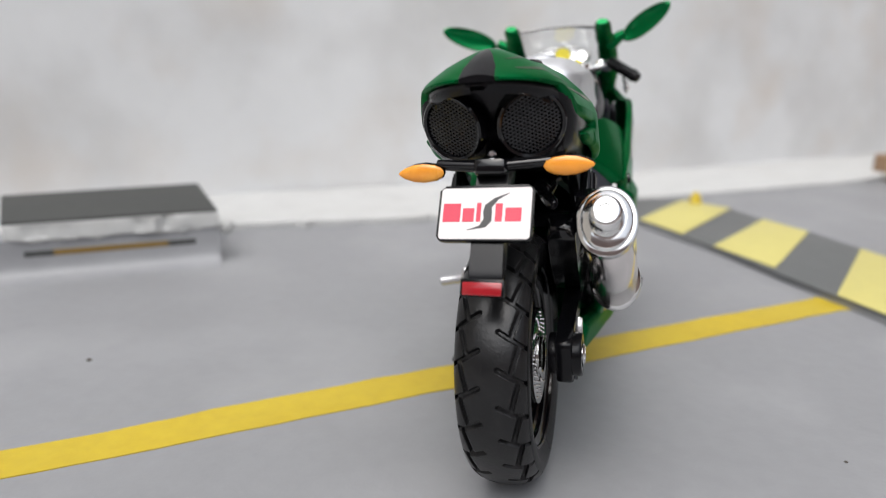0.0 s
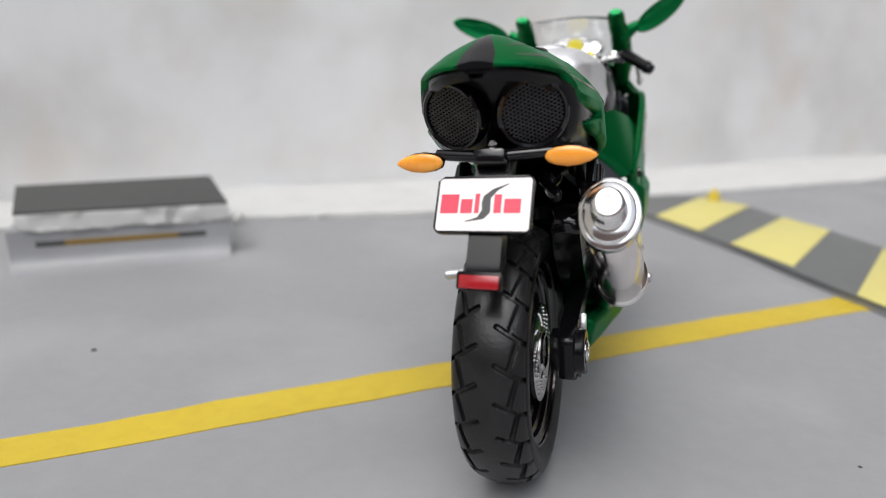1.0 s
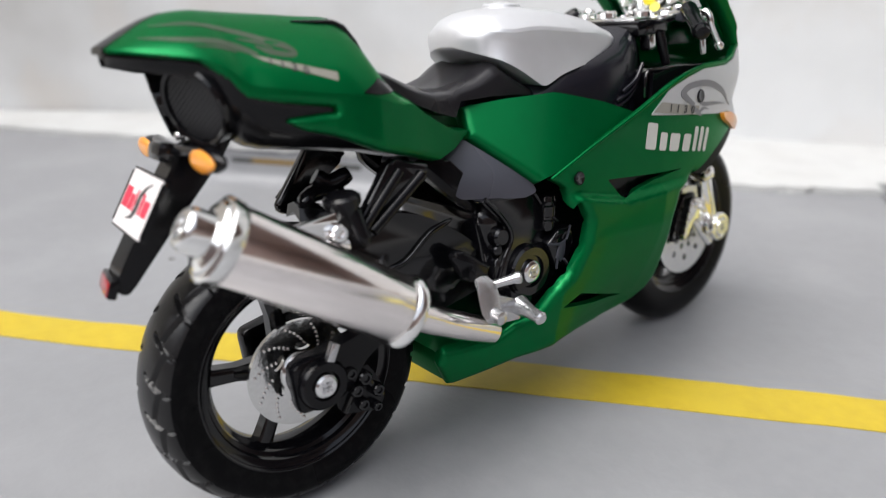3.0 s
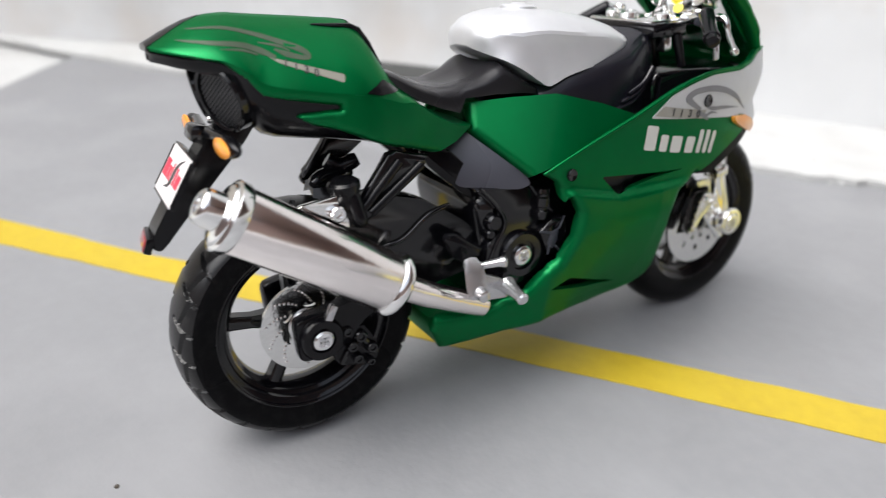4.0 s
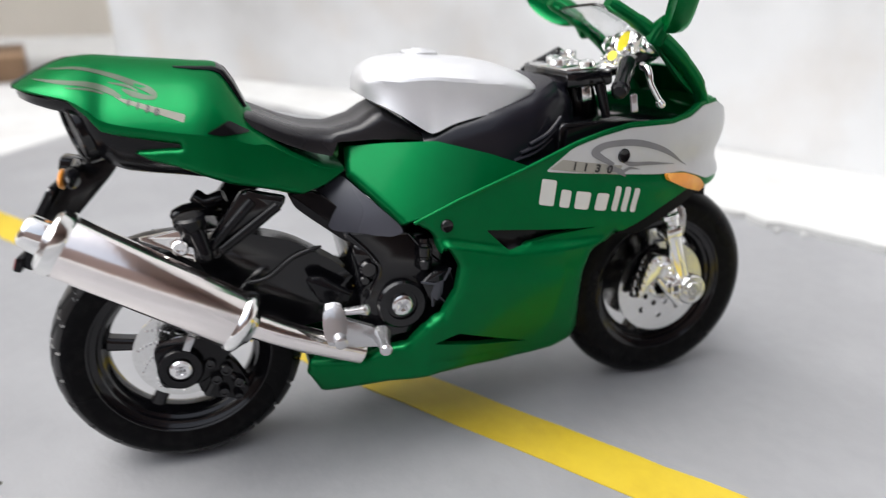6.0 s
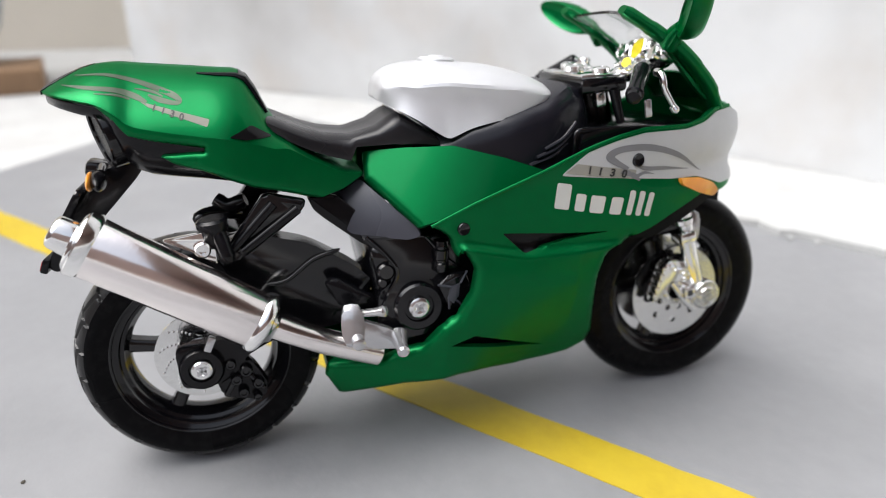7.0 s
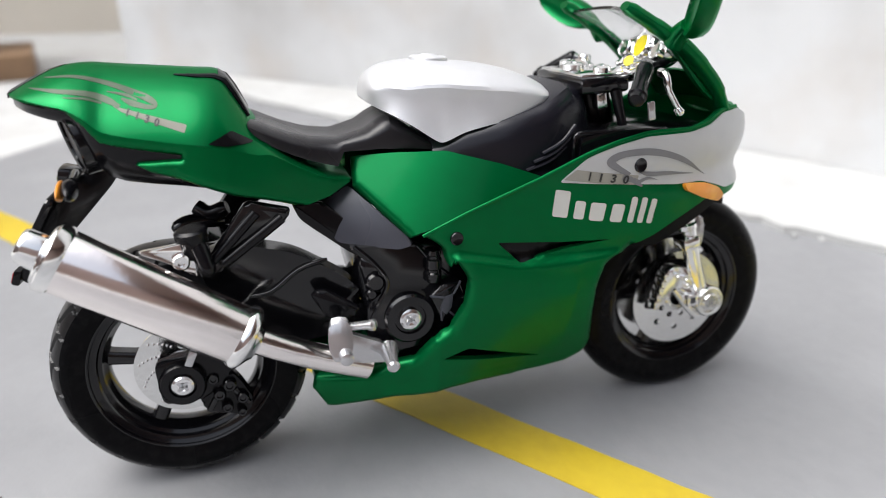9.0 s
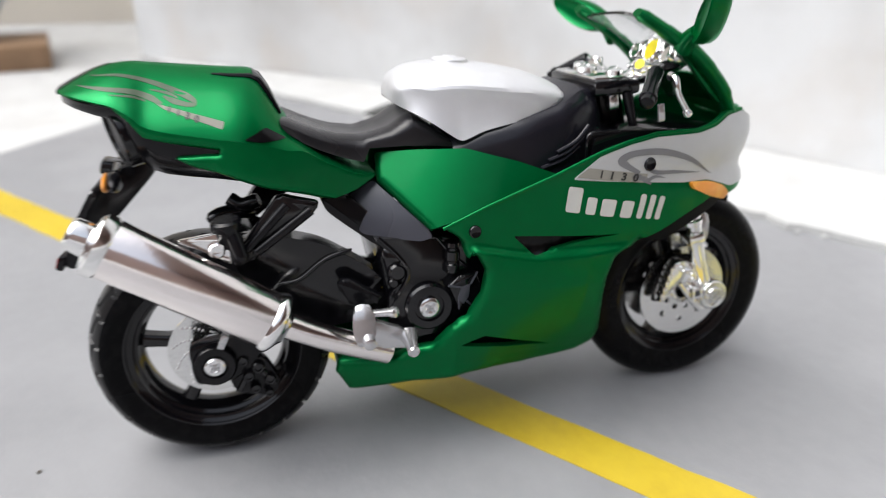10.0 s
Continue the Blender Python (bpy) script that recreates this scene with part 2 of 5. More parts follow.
def shell(outline, place, thick=0.8, lift=0.0, holes=(), cell=2.0, side=1, rolled=(), roll=1.0):
    """A curved panel: a flat outline (u, v), with holes, laid on the surface place(u, v) and given thickness inwards.
    Along the line rolled its edge curls inwards with the radius roll."""
    bm = bmesh.new()
    edges = []
    for loop in (outline, *holes):
        vs = [bm.verts.new((u, v, 0)) for u, v in loop]
        edges += [bm.edges.new((vs[i], vs[(i + 1) % len(vs)])) for i in range(len(vs))]
    bmesh.ops.triangle_fill(bm, edges=edges, use_beauty=True)
    for _ in range(6):
        long_edges = [e for e in bm.edges if e.calc_length() > cell]
        if not long_edges:
            break
        bmesh.ops.subdivide_edges(bm, edges=long_edges, cuts=1)
        bmesh.ops.triangulate(bm, faces=bm.faces)
        inner = [e for e in bm.edges if len(e.link_faces) == 2]
        bmesh.ops.beautify_fill(bm, faces=bm.faces, edges=inner)
    uv = {v: (v.co.x, v.co.y) for v in bm.verts}
    spot = {}
    for v, (a, b) in uv.items():
        p = Vector(place(a, b))
        n = (Vector(place(a + 0.05, b)) - Vector(place(a - 0.05, b))).cross(Vector(place(a, b + 0.05)) - Vector(place(a, b - 0.05)))
        n = n.normalized() if n.length > 1e-9 else Vector((1, 0, 0))
        if n.dot(p - Vector((0, p.y, p.z if abs(p.x) > 1 else p.z - 10))) < 0:
            n = -n
        d = min((off_line(a, b, *rolled[i], *rolled[i + 1]) for i in range(len(rolled) - 1)), default=roll)
        if d < roll:
            p = p - n * (roll - math.sqrt(roll * roll - (roll - d) ** 2)) * 0.8
        spot[v] = (p, n)
    faces, verts = list(bm.faces), list(bm.verts)
    rim = [e for e in bm.edges if len(e.link_faces) == 1]
    low = {}
    for v in verts:
        p, n = spot[v]
        low[v] = bm.verts.new(p + n * (lift - thick))
    for f in faces:
        bm.faces.new([low[v] for v in reversed(f.verts)])
    for e in rim:
        a, b = e.verts
        bm.faces.new((a, b, low[b], low[a]))
    for v in verts:
        p, n = spot[v]
        v.co = p + n * lift
    if side < 0:
        for v in bm.verts:
            v.co.x = -v.co.x
    return bm


def empty(name, m=None):
    ob = new(name)
    if m:
        ob.matrix_world = m
    return ob

# ---- setting ----
def setting(ob, label, category):
    return tagged(ob, label, category, kind="structure")


def jagged(points, step=4.0, rough=0.5, seed=3):
    """A line of points broken into short, uneven bits."""
    rnd = random.Random(seed)
    out = []
    for a, b in zip(points, points[1:]):
        a, b = Vector(a), Vector(b)
        n = max(1, int((b - a).length / step))
        d = (b - a).normalized()
        for k in range(n):
            p = a.lerp(b, k / n)
            q = p + Vector((-d.y, d.x)) * rnd.gauss(0, rough)
            out.append((q.x, q.y))
    out.append(tuple(points[-1]))
    return out


KERB_FRONT = [(-255, -10), (-222, 14), (-190, 38), (-160, 66), (-109, 101), (-68, 123), (-46, 137), (-26, 151), (-4, 174), (104, 262)]
WALL_FOOT = [(-322, -50), (-231, 57), (-134, 146), (-57, 201), (10, 252), (122, 354), (312, 529)]

table = part("table_top", slab([(-900, -700), (900, -700), (900, 900), (-900, 900)], -12, -2, 0, plane="z"), FOAM)
setting(table, "white painted table surface under the board", "table")
board = part("ground", slab([(-257, -11), (-237, -24), (-190, -51), (-157, -75), (320, -375), (320, 262), (110, 275), (-30, 170), (-120, 115), (-225, 30)], -2, 0, 0, plane="z"), BOARD)
setting(board, "grey painted board with faint smears", "ground")

kerb_line = jagged(KERB_FRONT, 3.0, 0.55)
bm = slab(kerb_line + list(reversed(WALL_FOOT)), 0.05, 1.8, 0, plane="z")
kerb = part("kerb", bm, FOAM)
setting(kerb, "white foam kerb with a crumbly broken edge", "kerb")


def foam_crumb(x, y, r, seed):
    bm = bmesh.new()
    bmesh.ops.create_icosphere(bm, subdivisions=2, radius=r)
    rn = random.Random(seed)
    for v in bm.verts:
        v.co *= 1 + rn.uniform(-0.3, 0.3)
        v.co.z *= 0.7
        v.co += Vector((x, y, r * 0.55))
    return tagged(part("foam_crumb", bm, FOAM), "small white foam crumb lying by the kerb", "crumb", "foam crumbs")


rnd = random.Random(11)
for k in range(46):
    i = rnd.randrange(8, len(kerb_line) - 8)
    x, y = kerb_line[i]
    foam_crumb(x + rnd.uniform(0.2, 2.2), y - rnd.uniform(0.2, 2.4), rnd.uniform(0.3, 0.85), k)
foam_crumb(-33, 164, 1.6, 92)

# back wall, slightly curved, with thickness
rings = []
foot = bent([(x, y, 0) for x, y in WALL_FOOT], 8)
for p, q in zip(foot, foot[1:] + [foot[-1] * 2 - foot[-2]]):
    d = (q - p).normalized()
    n = Vector((-d.y, d.x, 0))
    rings.append([p + Vector((0, 0, -2)), p + Vector((0, 0, 700)), p + n * 60 + Vector((0, 0, 700)), p + n * 60 + Vector((0, 0, -2))])
wall_back = setting(part("wall_back", loft(rings), WALLPAINT), "old whitewashed wall with grey and brown stains", "wall")
wall_side = setting(part("wall_side", slab([(-520, -600), (-480, -600), (-480, 60), (-520, 60)], -2, 700, 0, plane="z"), BEIGE), "plain warm white wall", "wall")
# unseen walls, added so that glossy black and chrome reflect darker surroundings
for name, outline in (("unseen_wall_side", [(1500, -1800), (1560, -1800), (1560, 1500), (1500, 1500)]), ("unseen_wall_behind", [(-1800, -1560), (1500, -1560), (1500, -1500), (-1800, -1500)]), ("unseen_wall_ahead", [(330, 1440), (1500, 1440), (1500, 1500), (330, 1500)])):
    setting(part(name, slab(outline, -800, 760, 0, plane="z"), BROWNWALL), "unseen brown wall added to darken reflections", "wall")
setting(part("floor", slab([(-1800, -1560), (1560, -1560), (1560, 1500), (-1800, 1500)], -820, -800, 0, plane="z"), BROWNWALL), "plain brown floor", "floor")

# unseen slab, added to cut the sky's light from ahead
setting(part("ceiling", slab([(-900, 250), (1500, 250), (1500, 1500), (-900, 1500)], 761, 790, 0, plane="z"), BROWNWALL), "unseen brown slab added overhead to dim the far side", "ceiling")

# yellow line across the board
rn = random.Random(8)
line = [(x + rn.gauss(0, 0.12), 26.5 + 0.8743 * x + rn.gauss(0, 0.12)) for x in range(-150, 63, 4)] + [(64.5, 82.0)]
back = []
for x in range(-157, 60, 4):
    # the far edge bulges a little where the paint was laid twice
    wob = -1.1 * max(0.0, min(1.0, (-44 - x) / 3)) * max(0.0, min(1.0, (x + 80) / 14))
    back.append((x + rn.gauss(0, 0.12), 37.8 + 0.8684 * x + wob + rn.gauss(0, 0.12)))
stripe = part("yellow_line", slab(line + back[::-1], 0.02, 0.16, 0, plane="z"), YELLOW)
setting(stripe, "yellow painted line across the grey board", "road marking")

# striped border on a low platform
platform = part("platform", slab([(-8, 180), (16, 150), (42, 117), (54, 98), (63, 84), (90, 40), (300, 90), (300, 262), (150, 285), (102, 262), (62, 236), (22, 212)], 0.02, 1.2, 0.3, plane="z"), BOARD)
setting(platform, "low grey platform beside the road", "platform")
border = part("border_card", slab([(-7, 180), (23.8, 141.4), (41.8, 116.4), (53.4, 98.1), (63.0, 84.0), (90.2, 40), (106, 88), (79.5, 133), (68.5, 151), (56.5, 165.5), (47.8, 180), (30, 192)], 1.22, 1.9, 0.08, plane="z"), DARKCARD, platform, "dark grey card border")
for quad in ([(16.3, 151.7), (29.5, 135.2), (47.2, 180.4), (31, 190)], [(37.7, 123.3), (51.5, 105.1), (67.7, 151.2), (56.2, 165.2)], [(62.1, 86.1), (75, 66), (92, 111), (78.3, 133.6)]):
    part("border_piece", slab(quad, 1.92, 2.15, 0.05, plane="z"), PALEYELLOW, platform, "pale yellow border piece")
part("yellow_tip", lathe([(0, 2.4), (2.6, 2.0), (4.6, 0.4)], (35.4, 186, 1.9), (0, 0, 1), 8), YELLOW, platform, "bright yellow pointed tip")

# block with a foam rim, a dark top and a slot in its grey face
bench = tagged(empty("foam_block"), "grey-faced block with crumbly white foam rim and dark card top", "block")
base = [(-129, 39), (-90, 70), (-117.5, 101), (-157, 65)]
along = (Vector(base[1]) - Vector(base[0])).normalized()
inward = Vector((-along.y, along.x))
part("foam_rim", slab(jagged(base[:2], 2.2, 0.35, 2) + base[2:], 9.7, 13.6, 0.5, plane="z"), FOAM, bench, "white foam rim with a broken lower edge")
part("card_top", slab([(-129.5, 39.6), (-90.6, 70.2), (-117.5, 100.6), (-156.6, 65)], 13.65, 14.4, 0.1, plane="z"), TOPCARD, bench, "dark grey card top")
# the face bends outwards into a flat flap that lies on the board
face = [(-0.5, 9.7), (-0.4, 7.2), (-0.4, 5.4), (-0.2, 4.2), (0.0, 3.0), (0.4, 2.0), (1.1, 1.2), (2.1, 0.65), (3.6, 0.3), (5.2, 0.08), (5.2, 0.02), (-20.0, 0.02), (-20.0, 9.7)]
rings = []
for s0 in (-2.0, 0.5, 15.0, 30.0, 45.0, 49.5):
    c = Vector(base[0]) + along * s0
    rings.append([(*(c - inward * a), z) for a, z in face])
part("block_face", loft(rings), PALECARD, bench, "pale grey card face curving onto the board")
rn = random.Random(21)
for k in range(15):
    p = Vector(base[0]).lerp(Vector(base[1]), rn.uniform(0.02, 1.0)) + inward * 0.5
    r = rn.uniform(0.6, 1.5)
    bm = bmesh.new()
    bmesh.ops.create_icosphere(bm, subdivisions=2, radius=r)
    for v in bm.verts:
        v.co *= 1 + rn.uniform(-0.25, 0.25)
        v.co = Vector((*(p + along * (v.co.x * 1.9) + inward * (v.co.y * 0.5)), 9.8 + v.co.z * 0.7))
    part("foam_flake", bm, FOAM, bench)
bm = bmesh.new()
bmesh.ops.create_icosphere(bm, subdivisions=2, radius=2.0)
for v in bm.verts:
    v.co *= 1 + rn.uniform(-0.2, 0.2)
    v.co = v.co * 0.9 + Vector((-89.6, 73.0, 9.0))
part("foam_flake", bm, FOAM, bench)
for k, (s0, s1) in enumerate(((4.0, 10.4), (10.4, 36.8), (36.8, 43.6))):
    p, q = Vector(base[0]) + along * s0 + inward * 0.35, Vector(base[0]) + along * s1 + inward * 0.35
    part("slot_middle" if k == 1 else "slot_end", slab([p, q, q + inward * 0.6, p + inward * 0.6], 5.5, 6.9, 0.05, plane="z"), AMBERDARK if k == 1 else TOPCARD, bench, "amber strip" if k == 1 else "dark strip end")

# far things
block = tagged(part("wooden_block", box((-326, -124, 4.2), (48, 57, 12.4), (0, 0, 12), 0.8), WOOD), "rough brown wooden block on the white table", "block")
pot = tagged(part("round_pot", lathe([(0, 16), (2, 20), (18, 31), (40, 37), (62, 34), (80, 26), (84, 27), (84, 24), (60, 31), (10, 18)], (-342, -146, 10.4), (0, 0, 1), 40), GREYPOT), "pale grey rounded pot on the wooden block", "pot")
tagged(part("wooden_block", box((139, 300, 4), (28, 17, 12), (0, 0, 25), 0.8), WOOD), "small brown wooden block by the wall", "block")


def speck(x, y, r, seed):
    bm = bmesh.new()
    bmesh.ops.create_icosphere(bm, subdivisions=1, radius=r)
    rn = random.Random(seed)
    for v in bm.verts:
        v.co = Vector((v.co.x * rn.uniform(0.6, 1.5), v.co.y * rn.uniform(0.6, 1.3), v.co.z * 0.5)) + Vector((x, y, r * 0.3))
    return tagged(part("dirt_speck", bm, DIRT), "tiny dark speck of dirt on the grey board", "speck", "dirt specks")


for k, (x, y, r) in enumerate(((5.4, -28.6, 0.34), (48, 12, 0.3), (-77.2, 7.6, 0.5))):
    speck(x, y, r, k)
# ---- the toy motorcycle: its own axes are x right, y ahead, z up, in millimetres ----
bike = tagged(empty("toy_motorcycle", pose(0.00434, -0.0027, 0.0003, -1.487, -5.2, 0.98)),
              "green and silver die-cast toy sport motorcycle leaning on its stand", "toy motorcycle")


# wheels
def wheel(name, y, z, radius, width, rim_r, label, tread, cut=True):
    w = new(name)
    w.parent = bike
    w.location = (-0.4 * MM, y * MM, z * MM)
    w["label"] = label
    h = width / 2
    gap = radius - rim_r - 0.7

    def crown(f):
        return rim_r + 0.7 + gap * (0.30 + 0.70 * math.sqrt(max(0.0, 1 - f * f)) ** 0.75)

    # thin cuts: slanted strokes from near the middle to the shoulder, each met by a steep one; half a pitch on for the other side
    cuts = [((0.26, 0.0), (0.94, 0.40)), ((0.56, 0.18), (0.76, -0.62))]
    pitch = math.tau * radius / tread

    def groove(f, a):
        best = 9.0
        for sgn, off in ((1, 0.0), (-1, 0.5)):
            for turn in (-1, 0, 1):
                px, py = f * sgn * h, ((a / math.tau * tread + off) % 1.0 + turn) * pitch
                for (s0, t0), (s1, t1) in cuts:
                    ax_, ay, bx, by = s0 * h, t0 * pitch, s1 * h, t1 * pitch
                    dx, dy = bx - ax_, by - ay
                    t = max(0.0, min(1.0, ((px - ax_) * dx + (py - ay) * dy) / (dx * dx + dy * dy)))
                    best = min(best, math.hypot(px - ax_ - dx * t, py - ay - dy * t))
        return best

    across, per = (104, 36) if cut else (24, 4)
    rows = []
    for i in range(across + 1):
        f = -math.cos(math.pi * i / across)
        depth = [0.0] * per
        if cut and abs(f) < 0.96:
            depth = [0.55 * max(0.0, min(1.0, (0.30 - groove(f, j / per * math.tau / tread)) / 0.08)) for j in range(per)]
        r0 = crown(f)
        rows.append([(f * h, r0 - depth[j % per], math.tau * j / (per * tread)) for j in range(per * tread)])
    for s, r in ((h * 0.86, rim_r + 0.1), (h * 0.5, rim_r - 0.2), (-h * 0.5, rim_r - 0.2), (-h * 0.86, rim_r + 0.1)):
        rows.append([(s, r, math.tau * j / (per * tread)) for j in range(per * tread)])
    rows.append(rows[0])
    tyre = part("tyre", loft([[(s, r * math.cos(a), r * math.sin(a)) for s, r, a in row] for row in rows], True, False), RUBBER, w, smooth=50)
    if cut:
        # dull, dusty running surface between the glossy side walls
        tyre.data.materials.append(TREAD)
        top = max(math.hypot(v.co.y, v.co.z) for v in tyre.data.vertices)
        edge = top * (rim_r + 0.7 + gap * 0.58) / radius
        for f in tyre.data.polygons:
            f.material_index = 1 if math.hypot(f.center.y, f.center.z) > edge else 0
    # rim: barrel, lips and hub
    half_rim = [(0.86, 0.35), (0.87, 0.05), (0.84, -0.12), (0.78, -0.16), (0.72, -0.5), (0.68, -0.95), (0.62, -1.0), (0.56, -1.1), (0.50, -1.55), (0.44, -1.65), (0.36, -1.7), (0.26, -2.1), (0.12, -2.25)]
    rb = lathe([(-h * a, rim_r + b) for a, b in half_rim] + [(h * a, rim_r + b) for a, b in reversed(half_rim)], (0, 0, 0), (1, 0, 0), 72, closed=True)
    part("rim", rb, GLOSSBLACK, w, "glossy black rim with stepped lips", smooth=35)
    part("hub", lathe([(-h * 0.7, 2.2), (-h * 0.66, 2.5), (h * 0.66, 2.5), (h * 0.7, 2.2)], (0, 0, 0), (1, 0, 0), 24), GLOSSBLACK, w)
    return w


def spokes(w, count, rim_r, turn, half):
    for k in range(count):
        a = turn + math.tau * k / count
        d = Vector((0, math.cos(a), math.sin(a)))
        e = Vector((0, -math.sin(a), math.cos(a)))
        rings = []
        for r, ww, t in ((1.8, 1.5, half), (rim_r * 0.55, 0.85, half * 0.85), (rim_r - 2.6, 0.95, half * 0.85), (rim_r - 1.5, 1.3, half * 0.85)):
            rings.append([d * r + e * s * ww + Vector((x * t, 0, 0)) for s, x in ((-1, -0.7), (-0.6, -1), (0.6, -1), (1, -0.7), (1, 0.7), (0.6, 1), (-0.6, 1), (-1, 0.7))])
        part("spoke", loft(rings), GLOSSBLACK, w)


def disc(w, x, r_out, r_in, material, holes=(), ovals=0, beads=0):
    """A brake disc with round holes (radius, size, count, turn), oval openings round the hub and rows of small raised beads."""
    bm = bmesh.new()
    edges = []

    def ring(points):
        vs = [bm.verts.new((0, y, z)) for y, z in points]
        edges.extend(bm.edges.new((vs[i], vs[(i + 1) % len(vs)])) for i in range(len(vs)))
    ring([(r_out * math.cos(math.tau * k / 72), r_out * math.sin(math.tau * k / 72)) for k in range(72)])
    ring([(r_in * math.cos(math.tau * k / 40), r_in * math.sin(math.tau * k / 40)) for k in range(40)])
    for q, size, count, turn in holes:
        for k in range(count):
            a = turn + math.tau * k / count
            ring([(q * math.cos(a) + size * math.cos(b * math.tau / 10), q * math.sin(a) + size * math.sin(b * math.tau / 10)) for b in range(10)])
    for k in range(ovals):
        a = math.tau * k / ovals + 0.4
        c, s = math.cos(a), math.sin(a)
        pts = [(r_in + 0.85 + 0.45 * math.cos(b * math.tau / 14), 1.0 * math.sin(b * math.tau / 14)) for b in range(14)]
        ring([(p * c - q * s, p * s + q * c) for p, q in pts])
    bmesh.ops.triangle_fill(bm, edges=edges, use_beauty=True)
    flat = bmesh.ops.extrude_face_region(bm, geom=list(bm.faces))
    for v in flat["geom"]:
        if isinstance(v, bmesh.types.BMVert):
            v.co.x += 0.5
    for v in bm.verts:
        v.co.x += x
    dd = part("brake_disc", bm, material, w, smooth=30)
    if beads:
        bm = bmesh.new()
        for k in range(beads):
            for j in range(6):
                q, a = r_out - 0.65 - j * 0.42, math.tau * k / beads - j * 0.085 + 0.1
                lathe([(x + 0.45, 0.21), (x + 0.6, 0.17), (x + 0.68, 0.04)], (0, q * math.cos(a), q * math.sin(a)), (1, 0, 0), 8, bm)
        part("disc_beads", bm, CHROME, dd)
    part("disc_carrier", lathe([(x - 0.2, r_in + 0.2), (x + 0.7, r_in + 0.2), (x + 0.95, r_in - 0.1), (x + 0.7, r_in - 0.6), (x - 0.2, r_in - 0.6)], (0, 0, 0), (1, 0, 0), 40, closed=True), material, dd)
    return dd


rear = wheel("rear_wheel", -0.38, 16.35, 16.5, 8.8, 11.7, "black rear wheel with wide treaded tyre", 24)
spokes(rear, 5, 11.7, radians(244), 1.3)
disc(rear, 3.0, 6.25, 2.3, DULLCHROME, ovals=6, beads=11)
front = wheel("front_wheel", 73.9, 17.9, 16.6, 6.7, 11.2, "black front wheel with smooth tyre", 24, False)
spokes(front, 5, 11.2, radians(250), 1.1)
FRONT_HOLES = ((3.0, 0.5, 9, -0.5), (5.0, 0.55, 9, -0.15))
disc(front, 2.9, 7.7, 1.9, DULLCHROME, FRONT_HOLES)
disc(front, -3.4, 7.7, 1.9, DULLCHROME, FRONT_HOLES)


def screw(p, r, axis=(1, 0, 0), parent=bike, depth=0.7):
    """A round screw head with a cross slot."""
    s = part("screw", lathe([(-0.8, r * 0.9), (0, r), (depth * 0.7, r), (depth, r * 0.82), (depth, r * 0.45), (depth * 0.75, r * 0.3)], p, axis, 20), SCREW, parent)
    a, u, w = basis(axis)
    c = Vector(p) + a * (depth * 0.9)
    bm = bmesh.new()
    for d in (u, w):
        e = a.cross(d)
        vs = [c + d * (i * r * 0.6) + e * (j * r * 0.14) + a * k for k in (-0.1, 0.12) for i, j in ((-1, -1), (1, -1), (1, 1), (-1, 1))]
        q = [bm.verts.new(v) for v in vs]
        for f in ((0, 1, 2, 3), (4, 7, 6, 5), (0, 4, 5, 1), (1, 5, 6, 2), (2, 6, 7, 3), (3, 7, 4, 0)):
            bm.faces.new([q[i] for i in f])
    part("slot", bm, ALLOY, s)
    return s


# rear axle, chain side and swing arm
for sx in (1, -1):
    part("swingarm", slab(rounded([(-3.6, 19.4), (2.5, 20.3), (9, 21.6), (17, 24.6), (23, 25), (24, 21.5), (17, 20.6), (9, 19.4), (5.5, 17.6), (3.0, 14.0), (-3, 13.4)], 3, 1.2), sx * 5.4, sx * 7.6, 0.5), BLACK, bike)
boss = part("axle_boss", lathe([(4.5, 2.7), (8.3, 2.9), (8.7, 2.6), (8.7, 1.7), (8.2, 1.6)], (0, -0.3, 16.7), (1, 0, 0), 32), BLACK, bike)
screw((8.3, -0.3, 16.7), 1.35, parent=boss)
cal = part("rear_caliper", slab(rounded([(1.6, 17.6), (3.4, 18.4), (5.6, 17.0), (6.6, 15.6), (8.1, 13.0), (7.7, 11.6), (6.8, 10.2), (5.6, 10.9), (4.3, 11.2), (2.6, 11.2), (1.5, 13.0)], 2, 0.4), 5.3, 7.2, 0.5), BLACK, bike, "black rear brake caliper")
for y, z, r, hh in ((3.3, 16.6, 0.75, 0.7), (5.2, 15.3, 0.9, 0.5), (3.9, 14.3, 0.8, 0.8), (6.7, 13.4, 0.8, 0.7), (4.7, 12.2, 0.75, 0.6), (6.5, 11.3, 0.6, 0.6)):
    part("caliper_lug", lathe([(-0.3, r), (hh, r), (hh + 0.2, r * 0.8), (hh + 0.2, r * 0.5), (hh, r * 0.4)], (7.2, y, z), (1, 0, 0), 12), GLOSSBLACK, cal)
part("caliper_rib", tube([(7.3, 2.4, 11.9), (7.3, 3.4, 13.6)], 0.4, 8), GLOSSBLACK, cal)
part("caliper_rib", tube([(7.3, 5.8, 14.6), (7.3, 7.4, 12.4)], 0.4, 8), GLOSSBLACK, cal)
part("axle_adjuster", box((8.2, 1.0, 20.1), (0.9, 1.0, 2.2), (-25, 0, 0), 0.2), ALLOY, bike, "grey axle adjuster")

